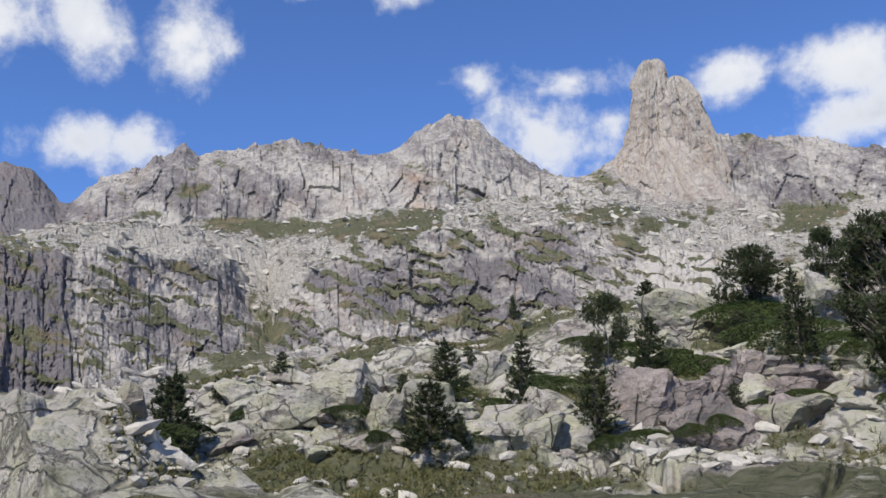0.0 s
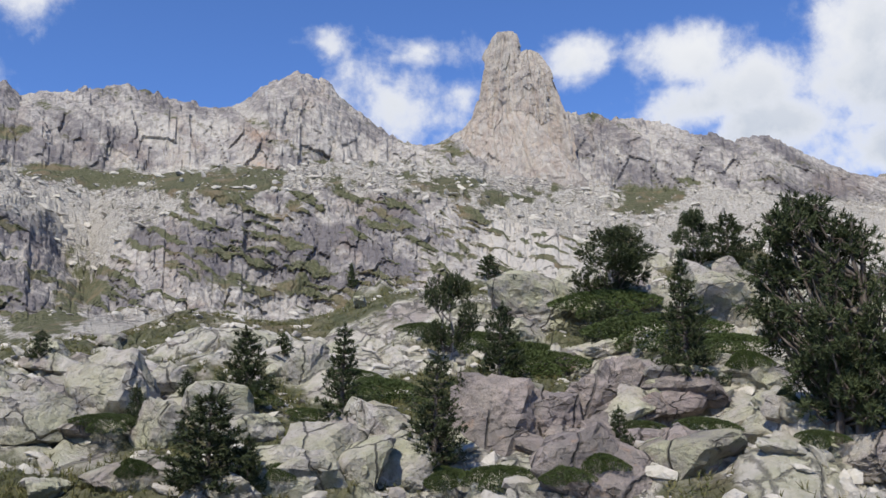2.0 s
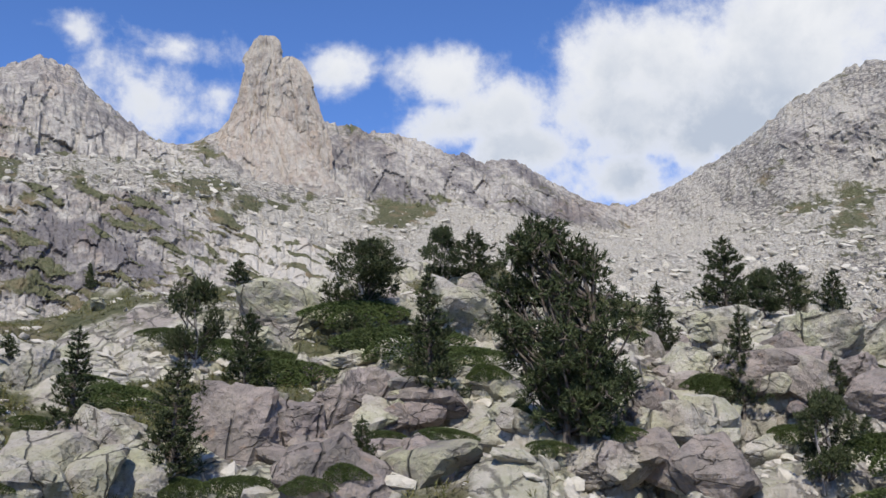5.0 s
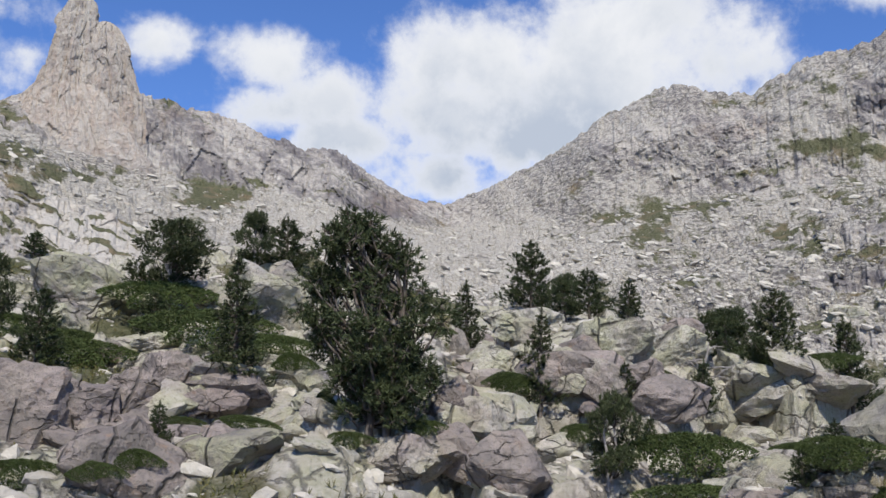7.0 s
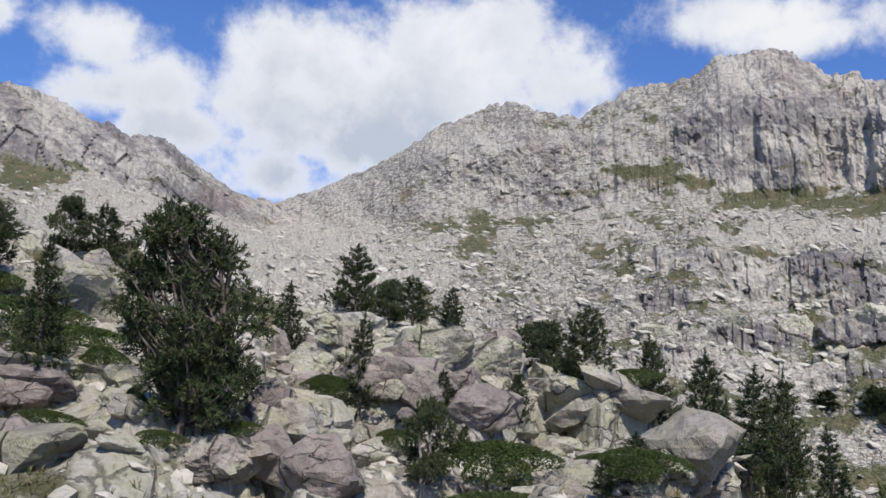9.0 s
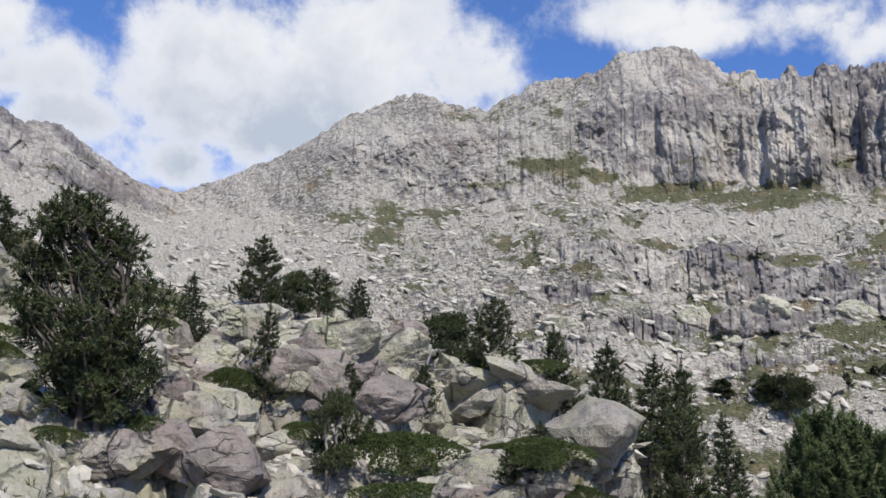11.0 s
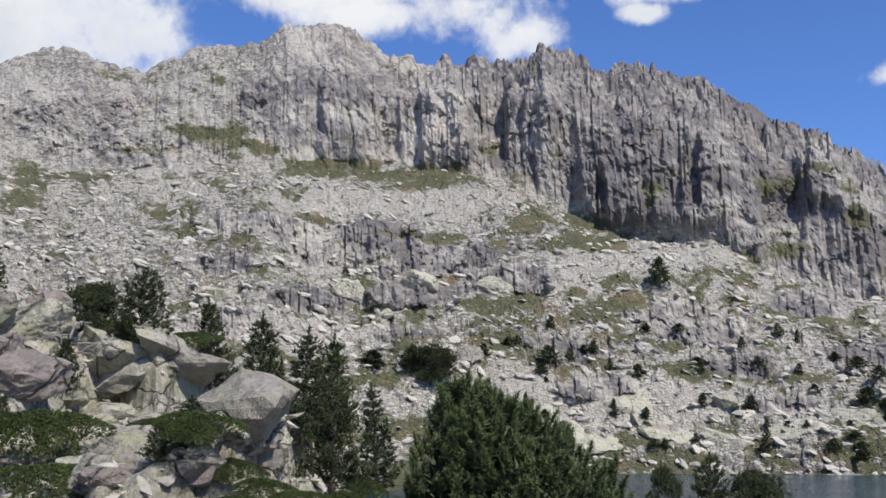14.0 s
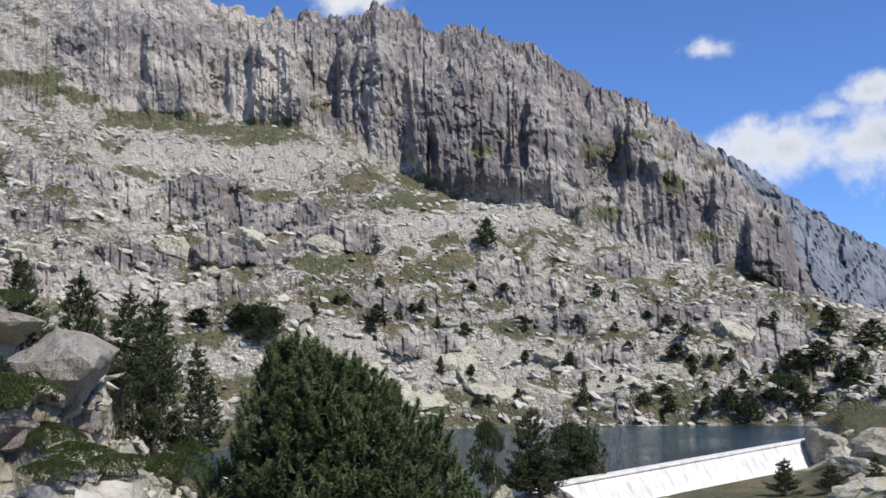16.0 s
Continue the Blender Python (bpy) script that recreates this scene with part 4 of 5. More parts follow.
# (from and to compass, from and to height in degrees, rocks, count, least and greatest size in metres)
OUTCROPS = [(15.5, 24.5, -1.8, 4.6, (M_PURPLE, M_PURPLE, M_BOULDER), 42, 0.35, 1.15), (24, 31, -1.0, 4.5, (M_PALE, M_BOULDER), 20, 0.3, 0.9), (34, 42, -2.2, 2.5, (M_PALE,), 22, 0.3, 0.9),
            (37, 50, 1.5, 6.5, (M_PALE, M_BOULDER, M_PURPLE), 24, 0.35, 1.0), (50, 62, -2.8, 4.0, (M_PALE, M_BOULDER), 28, 0.35, 1.0), (-22, 12, -2.6, 5.5, (M_PALE, M_PALE, M_BOULDER), 46, 0.3, 1.2),
            (103.6, 108, -6.4, -3.0, (M_PALE, M_BOULDER), 26, 0.8, 2.2), (14, 30, 7.5, 10.0, (M_PALE,), 18, 0.5, 1.4)]


def boulders():
    rng = np.random.default_rng(17)
    stones = {}
    for i, (az, el, w, h) in enumerate(BOULDERS_WEST + BOULDERS_EAST):
        rock = M_PURPLE if (az, el) in PURPLE else (M_BOULDER if i % 4 == 0 else M_PALE)
        if (i % 12, rock.name) not in stones:
            stones[i % 12, rock.name] = BLOCKS[i % 12].copy()
            stones[i % 12, rock.name].materials[0] = rock
        p = on_land(az, el - 0.25 * h)
        r = math.hypot(p.x, p.y)
        sw, sh = r * math.radians(w) / 2, r * math.radians(h) / 2
        ob = new("boulder", stones[i % 12, rock.name])
        grown = Matrix.Diagonal((sw * 1.15, (sw + sh) * 0.5, sh * 1.25, 1))
        ob.matrix_basis = Matrix.Translation(p + Vector((0, 0, 0.25 * sh))) @ Euler((rng.normal(0, 0.12), rng.normal(0, 0.12), -radians(az) + rng.normal(0, 0.25))).to_matrix().to_4x4() @ grown
        tagged(ob, "large purple-grey granite boulder with rusty cracks, bedded in the slope" if rock == M_PURPLE else "large weathered granite boulder with lichen, bedded in the slope", "boulder", "boulders on the slope")
    # broken outcrops: blocks heaped together
    for west, east, low, high, rocks, count, least, most in OUTCROPS:
        for _ in range(count):
            az, el = rng.uniform(west, east), rng.uniform(low, high)
            p = on_land(az, el)
            size = least + (most - least) * rng.random() ** 2
            rock, shape = rocks[int(rng.integers(len(rocks)))], int(rng.integers(12))
            if (shape, rock.name, "stone") not in stones:
                stones[shape, rock.name, "stone"] = STONES[shape].copy()
                stones[shape, rock.name, "stone"].materials[0] = rock
            ob = new("boulder", stones[shape, rock.name, "stone"])
            ob.matrix_basis = (Matrix.Translation(p + Vector((0, 0, size * 0.1))) @ Euler((rng.normal(0.25, 0.25), rng.normal(0, 0.25), -radians(az) + rng.normal(0, 0.5))).to_matrix().to_4x4()
                               @ Matrix.Diagonal((size * rng.uniform(1.1, 1.9), size, size * rng.uniform(0.55, 1.0), 1)))
            tagged(ob, "angular purple-grey granite block in a broken outcrop" if rock == M_PURPLE else "angular pale granite block with lichen in a broken outcrop", "boulder", "blocks of the outcrops")
    # middling stones strewn over the near slope
    rows = np.arange(int(ROW[1]), int(ROW[2]))
    for i in range(70):
        while True:
            k, c = int(rng.choice(rows)), int(rng.integers(76, 1000))
            if LAND["turf"][k, c] < 0.9:
                break
        p = Vector((LAND["x"][k, c], LAND["y"][k, c], LAND["z"][k, c]))
        size = 0.14 + 0.55 * rng.random() ** 3
        ob = new("boulder", STONES[int(rng.integers(12))])
        ob.matrix_basis = Matrix.Translation(p + Vector((0, 0, size * 0.25))) @ Euler(rng.uniform(0, 6.28, 3)).to_matrix().to_4x4() @ Matrix.Diagonal((size * rng.uniform(1, 1.7), size, size * rng.uniform(0.6, 1), 1))
        tagged(ob, "loose pale granite block lying on the slope", "boulder", "loose blocks on the slope")


SLABS = [(80.5, -0.6, 5.0, 1.3), (84.5, 0.0, 4.6, 1.3), (88.0, -0.8, 4.2, 1.2), (77.5, 0.6, 4.0, 1.0), (91.5, -0.4, 3.6, 1.1), (95.0, 0.4, 3.0, 1.2), (82.5, 1.4, 3.4, 0.8),
         (63.0, 8.5, 2.4, 1.1), (67.0, 7.6, 2.2, 1.2), (71.0, 8.4, 2.4, 1.1), (59.0, 7.4, 2.0, 1.0), (75.0, 8.0, 2.2, 1.0), (69.0, 6.6, 2.0, 0.8), (98.5, 2.6, 2.4, 1.2)]


SLAB_SHAPES = [me.copy() for me in BLOCKS[:12]]
for me in SLAB_SHAPES:
    me.materials[0] = M_SLAB


def slabs():
    rng = np.random.default_rng(29)
    for i, (az, el, w, h) in enumerate(SLABS):
        p = on_land(az, el - 0.3 * h)
        r = math.hypot(p.x, p.y)
        sw, sh = r * math.radians(w) / 2, r * math.radians(h) / 2
        ob = new("rock_slab", SLAB_SHAPES[(i + 5) % 12])
        back = Vector((p.x, p.y, 0)).normalized() * sw * 0.35
        ob.matrix_basis = Matrix.Translation(p + back + Vector((0, 0, 0.1 * sh))) @ Euler((0.6, rng.normal(0.1, 0.06), -radians(az) + rng.normal(0, 0.2))).to_matrix().to_4x4() @ Matrix.Diagonal((sw * 1.1, sw * 0.62, sh * 1.5, 1))
        tagged(ob, "broad pale glacier-smoothed granite slab in the mountain slope", "rock slab", "smoothed slabs on the slope")


def rubble(name, label, rows, cols, count, sizes, seed, weight):
    """Stones too many to count, each a broken block."""
    rng = np.random.default_rng(seed)
    small, small_f = icosphere(1)
    shapes = [small * hewn(small, rng, 8, 0.6, 1.0)[:, None] for _ in range(10)]
    ks = rng.integers(rows[0], rows[1], count * 4)
    cs = rng.integers(cols[0], cols[1], count * 4)
    keep = rng.random(count * 4) < weight(ks, cs)
    ks, cs = ks[keep][:count], cs[keep][:count]
    verts, faces = [], []
    for i, (k, c) in enumerate(zip(ks, cs)):
        size = sizes[0] + (sizes[1] - sizes[0]) * rng.random() ** 3.5
        turn = np.array(Euler((rng.normal(0.35, 0.3), rng.normal(0.2, 0.3), rng.normal(0, 0.7) - radians(AZ[c]))).to_matrix())
        v = (shapes[i % 10] * np.array([rng.uniform(1.2, 2.6), 1, rng.uniform(0.35, 0.85)]) * size) @ turn.T
        verts.append(v + np.array([LAND["x"][k, c], LAND["y"][k, c], LAND["z"][k, c] + 0.3 * size]))
        faces.append(small_f + i * len(small))
    me = mesh_of(name, np.concatenate(verts), np.concatenate(faces), M_RUBBLE)
    tagged(new(name, me), label, "scree", "", "stuff")


boulders()
slabs()
rubble("scree_near", "loose angular granite stones over the near slope", (int(ROW[1]), int(ROW[2])), (57, 1030), 4200, (0.04, 0.26), 5,
       lambda k, c: 1 - 0.6 * np.clip(LAND["turf"][k, c], 0, 1))
rubble("scree", "pale granite talus blocks on the mountain slopes", (int(ROW[4]), int(ROW[6])), (0, 1428), 12000, (0.18, 1.05), 6,
       lambda k, c: LAND["slope"][k, c] * (1 - 0.3 * LAND["scree"][k, c]) * (1 - 0.6 * np.clip(LAND["turf"][k, c], 0, 1)))


# ---------------------------------------------------------------- trees and shrubs
def unit(v):
    return v / np.maximum(np.linalg.norm(v, axis=-1, keepdims=True), 1e-9)


def needle_mesh(name, P, D, per, length, width, mat, rng, spread=0.9):
    """Sprays of needles: slim triangles round each twig at P that points along D."""
    n = len(P)
    base = np.repeat(P, per, 0)
    axis = np.repeat(D, per, 0)
    d = unit(axis * (1 - 0.4 * spread) + rng.normal(size=(n * per, 3)) * 0.6 * spread)
    base = base + axis * (rng.random((n * per, 1)) - 0.3) * length
    side = unit(np.cross(d, rng.normal(size=(n * per, 3)))) * width / 2
    ln = length * rng.uniform(0.7, 1.25, (n * per, 1))
    V = np.stack([base - side, base + side, base + d * ln], 1).reshape(-1, 3)
    return mesh_of(name, V, np.arange(len(V)).reshape(-1, 3), mat)


def tube(path, radii, sides=6):
    """A tapered limb along a path: vertices and triangles."""
    path, radii = np.asarray(path, float), np.asarray(radii, float)
    t = unit(np.gradient(path, axis=0))
    ref = np.array([0.31, 0.95, 0.05])
    a = unit(np.cross(t, ref))
    b = np.cross(t, a)
    th = np.linspace(0, 2 * math.pi, sides, endpoint=False)
    V = path[:, None] + radii[:, None, None] * (np.cos(th)[None, :, None] * a[:, None] + np.sin(th)[None, :, None] * b[:, None])
    idx = np.arange(len(path) * sides).reshape(len(path), sides)
    nxt = np.roll(idx, -1, 1)
    q = np.stack([idx[:-1], nxt[:-1], nxt[1:], idx[1:]], -1).reshape(-1, 4)
    return V.reshape(-1, 3), np.concatenate([q[:, [0, 1, 2]], q[:, [0, 2, 3]]])


def joined(tubes):
    vs, fs, base = [], [], 0
    for v, f in tubes:
        vs.append(v)
        fs.append(f + base)
        base += len(v)
    return np.concatenate(vs), np.concatenate(fs)


def bent(a, b, lift, rng, steps=5):
    """A path from a to b that sags or lifts on its way."""
    f = np.linspace(0, 1, steps)[:, None]
    return a * (1 - f) + b * f + np.array([0, 0, 1.0]) * lift * (f * (1 - f)) * 4 + rng.normal(size=(steps, 3)) * 0.03 * np.linalg.norm(b - a) * (f * (1 - f)) * 4


def tree(meshes, label, category="pine tree"):
    trunk, branches, crown = meshes
    root = new("pine_tree")
    part("trunk", trunk, root)
    if not isinstance(branches, list):
        branches = [("branchwork", branches)]
    for name, me in branches:
        ob = part(name, me, root)
        if name == "branchwork":
            ob["kind"] = "stuff"
    part("crown", crown, root)
    return tagged(root, label, category, "mountain pines")


def conical_pine(seed, h, w, sprays, per=14, length=0.13, width=0.033, power=0.75, ragged=0.6, mat=None, start=0.05):
    """A young mountain pine: a straight stem, whorls of upswept limbs, foliage down to the ground."""
    rng = np.random.default_rng(seed)
    lean = rng.normal(0, 0.04, 2) * h
    stem = lambda q: np.stack([lean[0] * q ** 2, lean[1] * q ** 2, q * h], -1)
    q = np.linspace(-0.06, 1, 9)
    trunk = mesh_of("trunk", *tube(stem(q), 0.022 * h * (1 - q * 0.95) + 0.006, 7), M_BARK, smooth=True)
    limbs, P, D = [], [], []
    whorls = int(7 + 3.2 * h)
    for i in range(whorls):
        f = start + (0.95 - start) * (i + rng.random() * 0.6) / whorls
        turn = rng.random() * 6.28
        for j in range(6):
            ang = turn + j * 1.047 + rng.normal(0, 0.25)
            reach = w / 2 * (1 - f) ** power * rng.uniform(1 - ragged, 1.12) + 0.04 * h * (1 - f) + 0.03
            if rng.random() < 0.12:
                reach *= rng.uniform(0.4, 1.35)
            o = stem(np.array(f))
            tip = o + np.array([math.cos(ang) * reach, math.sin(ang) * reach, reach * rng.uniform(0.1, 0.55)])
            path = bent(o, tip, -0.08 * reach, rng, 5)
            limbs.append(tube(path[::2], np.linspace(0.010, 0.003, 3) * h * 0.6, 3))
            count = max(2, int(sprays * reach / (w / 2) / (whorls * 2.4)))
            g = rng.uniform(0.25, 1.0, count) ** 0.7
            at = np.stack([np.interp(g, np.linspace(0, 1, 5), path[:, k]) for k in range(3)], -1)
            P.append(at + rng.normal(size=(count, 3)) * 0.07 * reach ** 0.5)
            D.append(unit((tip - o)[None] * 0.8 + np.array([0, 0, 0.75 * reach]) + rng.normal(size=(count, 3)) * 0.35 * reach))
    top = stem(np.linspace(0.9, 1.0, 8))
    P.append(top)
    D.append(np.tile([0, 0, 1.0], (8, 1)))
    crown = needle_mesh("crown", np.concatenate(P), np.concatenate(D), per, length, width, mat or M_NEEDLE, rng)
    return trunk, mesh_of("branchwork", *joined(limbs), M_BARK, smooth=True), crown


def spreading_pine(seed, h, clumps, stems, sprays, per=14, length=0.14, width=0.034, mat=None, single=False):
    """An old many-stemmed pine: limbs that end in separate cushions of foliage, listed as (x, y, z, radius) for a tree 1 high."""
    rng = np.random.default_rng(seed)
    trunks, limbs, P, D = [], [], [], []
    for i in range(stems):
        ang = 6.28 * i / stems + rng.random()
        foot = np.array([math.cos(ang), math.sin(ang), 0]) * 0.05 * h * (stems > 1)
        head = np.array([math.cos(ang) * 0.10 * h * (stems > 1), math.sin(ang) * 0.10 * h * (stems > 1), h * 0.82])
        path = bent(foot - np.array([0, 0, 0.06 * h]), head, 0.0, rng, 8)
        trunks.append((path, np.linspace(0.02 if single else 0.03, 0.006, 8) * h))
    for x, y, z, rad in clumps:
        c = np.array([x, y, z]) * h
        rad = rad * h
        path, radii = trunks[int(rng.integers(stems))]
        k = int(np.argmin(np.abs(path[:, 2] - max(0.12 * h, c[2] - 0.28 * h))))
        limbs.append(tube(bent(path[k], c, -0.04 * h, rng, 6), np.linspace(0.011, 0.003, 6) * h, 5))
        for _ in range(5):
            end = c + unit(rng.normal(size=3)) * rad * 0.8
            limbs.append(tube(bent(c, end, 0.0, rng, 4), np.linspace(0.004, 0.0015, 4) * h, 3))
        n = int(sprays * (rad / (0.13 * h)) ** 2)
        out = unit(rng.normal(size=(n, 3)))
        P.append(c + out * np.array([1.0, 1.0, 0.75]) * rad * rng.uniform(0.45, 1.08, (n, 1)))
        D.append(unit(out + np.array([0, 0, 0.6])))
    trunk = mesh_of("trunk", *joined([tube(p, r, 8) for p, r in trunks]), M_DEADWOOD if stems > 1 else M_BARK, smooth=True)
    crown = needle_mesh("crown", np.concatenate(P), np.concatenate(D), per, length, width, mat or M_NEEDLE, rng)
    if single:   # a limb with its twigs is a part of its own
        groups = [("limb", mesh_of("limb", *joined(limbs[i:i + 6]), M_BARK, smooth=True)) for i in range(0, len(limbs), 6)]
        groups += [("stem", mesh_of("stem", *tube(p, r, 8), M_BARK, smooth=True)) for p, r in trunks[1:]]
        return mesh_of("trunk", *tube(*trunks[0], 8), M_BARK, smooth=True), groups, crown
    return trunk, mesh_of("branchwork", *joined(limbs), M_BARK, smooth=True), crown


def clump_cloud(seed, count, wide, low, high, size):
    """Places of foliage cushions in a rounded crown."""
    rng = np.random.default_rng(seed)
    made = []
    for _ in range(count):
        f = rng.random()
        z = low + (high - low) * f
        rad = wide * math.sin(math.pi * min(0.98, 0.18 + 0.74 * f)) ** 0.8
        a, q = rng.random() * 6.28, math.sqrt(rng.random())
        made.append((math.cos(a) * rad * q, math.sin(a) * rad * q, z, size * rng.uniform(0.7, 1.25)))
    return made


PLAIN = "dark green mountain pine with dense upswept branches, among granite rocks"
SLIM = [conical_pine(31, 4.6, 1.7, 620), conical_pine(32, 4.6, 1.5, 560), conical_pine(33, 4.6, 1.9, 680, ragged=0.6)]
FULL = [conical_pine(41, 3.6, 2.2, 760, power=0.6), conical_pine(42, 3.6, 2.5, 820, power=0.55, ragged=0.55), conical_pine(43, 3.6, 2.0, 700, power=0.65)]
BROAD = [spreading_pine(51, 3.6, clump_cloud(1, 26, 0.42, 0.14, 0.9, 0.15), 1, 75), spreading_pine(52, 3.6, clump_cloud(2, 24, 0.45, 0.16, 0.9, 0.15), 2, 75),
         spreading_pine(53, 3.6, clump_cloud(3, 22, 0.48, 0.2, 0.92, 0.14), 2, 72)]
TINY = [conical_pine(61, 2.4, 1.5, 170, per=5, length=0.22, width=0.09, power=0.6), conical_pine(62, 2.4, 1.1, 150, per=5, length=0.22, width=0.09)]
WIDTH = {"slim": 1.7 / 4.6, "full": 2.2 / 3.6, "broad": 1.05, "tiny": 1.3 / 2.4}
HIGH = {"slim": 4.6, "full": 3.6, "broad": 3.6, "tiny": 2.4}
KINDS = {"slim": SLIM, "full": FULL, "broad": BROAD, "tiny": TINY}
MODELS = {}

# (compass, height of the foot, height, width, all in degrees, kind)
TREES_WEST = [
    (-20.9, -3.0, 6.9, 3.9, "full"), (-19.1, 2.4, 1.5, 2.3, "broad"), (-16.1, 2.7, 1.6, 1.0, "full"), (-11.6, 4.2, 1.7, 1.1, "full"),
    (-6.4, 0.5, 2.6, 1.2, "full"), (-3.8, 2.6, 1.5, 1.2, "full"), (-2.5, -2.8, 5.8, 4.5, "full"), (-0.3, -2.7, 3.2, 1.7, "full"),
    (-0.5, 2.2, 4.3, 2.9, "full"), (1.5, 5.1, 1.2, 0.8, "tiny"), (4.8, 0.9, 5.7, 2.4, "slim"), (10.2, -1.6, 6.9, 2.7, "slim"),
    (11.8, 1.2, 2.9, 1.1, "slim"), (10.8, 4.9, 4.8, 3.5, "broad"), (14.0, 3.8, 4.1, 2.4, "full"), (20.7, 7.7, 4.4, 5.0, "broad"),
    (20.1, 5.4, 2.6, 1.9, "full"),
]
TREES_MIDDLE = [
    (24.6, 1.7, 7.6, 2.7, "slim"), (25.4, 9.5, 3.4, 3.0, "broad"), (27.2, 9.5, 3.3, 2.2, "full"), (20.7, -1.1, 2.8, 1.6, "full"),
    (37.8, 5.4, 4.0, 1.7, "slim"), (41.6, 7.6, 4.1, 2.6, "full"), (43.6, 7.2, 2.9, 2.2, "broad"), (45.0, 7.2, 2.9, 2.0, "full"),
    (47.2, 7.3, 2.3, 1.6, "full"), (42.1, 1.8, 5.7, 1.9, "slim"), (46.8, 2.2, 2.2, 1.4, "full"), (51.2, 1.6, 3.0, 1.5, "full"),
    (52.6, 4.4, 3.6, 4.0, "broad"), (55.0, 2.9, 4.7, 2.7, "full"), (46.1, -3.2, 5.0, 4.0, "broad"), (48.2, -0.3, 2.0, 1.0, "full"),
]
TREES_EAST = [
    (58.9, 2.0, 4.9, 2.4, "full"), (61.6, 0.2, 5.8, 2.9, "full"), (64.2, -1.4, 6.7, 2.6, "slim"), (65.6, -1.4, 6.2, 2.6, "full"),
    (65.8, -4.1, 6.0, 3.0, "full"), (68.4, -3.8, 5.9, 2.5, "slim"), (56.2, -3.8, 2.1, 1.7, "full"), (58.0, -1.4, 2.8, 2.0, "slim"),
    (84.6, -6.5, 4.0, 2.4, "broad"), (86.9, -6.5, 4.7, 2.2, "full"), (89.4, -6.5, 4.1, 3.6, "broad"), (87.4, -6.6, 2.9, 2.3, "full"),
    (94.0, -6.3, 1.3, 0.7, "full"), (90.4, -6.5, 1.3, 0.8, "full"), (100.7, -6.5, 1.9, 1.5, "full"), (103.0, -6.2, 1.4, 1.3, "full"),
    (105.2, -6.0, 1.5, 0.8, "slim"),
]
TREES_FAR = [
    (71.5, 2.4, 2.3, 3.0, "broad"), (67.9, 3.4, 0.9, 1.6, "tiny"), (84.7, 7.7, 1.6, 1.0, "tiny"), (78.2, 3.5, 1.0, 1.0, "tiny"),
    (81.8, 3.0, 0.7, 0.4, "tiny"), (83.4, 2.8, 0.6, 0.7, "tiny"), (86.9, 2.8, 0.8, 0.4, "tiny"), (91.0, 4.7, 0.7, 0.6, "tiny"),
    (94.9, 2.9, 0.6, 1.0, "tiny"), (95.3, 1.0, 0.8, 1.1, "tiny"), (96.7, -2.2, 0.9, 0.7, "tiny"), (99.1, -2.5, 1.7, 1.4, "full"),
]
TREES_FAR_EAST = [
    (100.9, -1.4, 1.5, 2.4, "broad"), (102.0, -2.0, 1.0, 1.0, "tiny"), (103.6, 2.2, 1.4, 1.2, "tiny"), (104.2, -0.6, 1.3, 1.8, "tiny"),
    (94.8, -1.9, 0.7, 0.8, "tiny"), (70.4, 3.2, 1.3, 1.3, "tiny"), (5.3, 9.0, 1.4, 0.5, "tiny"), (13.3, 9.6, 1.3, 1.1, "tiny"),
    (98.2, -1.8, 1.2, 1.2, "tiny"), (103.0, 0.6, 1.2, 1.5, "tiny"), (105.5, 1.5, 1.3, 1.3, "tiny"), (101.5, 0.3, 1.0, 1.4, "tiny"),
]


def plant(az, el, h, w, kind, label, rng, place=None):
    p = place or on_land(az, el)
    r = math.hypot(p.x, p.y)
    tall = r * math.radians(h) * 1.04
    wide = r * math.radians(w) / WIDTH[kind] * (1.12 if kind == "broad" else 1.25)
    sx = wide / HIGH[kind]
    sz = tall / HIGH[kind]
    k = int(rng.integers(len(KINDS[kind])))
    m = Matrix.Translation(p) @ Euler((0, 0, rng.random() * 6.28)).to_matrix().to_4x4() @ Matrix.Diagonal((sx, sx, sz, 1))
    key = (kind, k)
    if key not in MODELS:
        MODELS[key] = tree(KINDS[kind][k], label)
        MODELS[key].matrix_basis = m
        return MODELS[key]
    first = MODELS[key]
    twin = copy_thing(first, Matrix.Identity(4))
    twin.matrix_basis = m
    return tagged(twin, label)


def forest():
    rng = np.random.default_rng(77)
    words = {"slim": "slender dark green pine standing among granite blocks", "full": "young conical pine with dense foliage to the ground",
             "broad": "low spreading pine with rounded dark crown on rock", "tiny": "small stunted pine on the rocky mountain slope"}
    for row in TREES_WEST + TREES_MIDDLE + TREES_EAST + TREES_FAR + TREES_FAR_EAST:
        plant(*row, words[row[4]], rng)
    # scattered dwarf pines on the eastern slope
    for _ in range(75):
        az = 70 + 36 * rng.random() ** 0.6
        el = -1.5 + 7.0 * rng.random() ** 1.5 * (1 if az < 95 else 0.7)
        plant(az, el, rng.uniform(0.3, 0.75), rng.uniform(0.3, 0.7), "tiny", words["tiny"], rng)


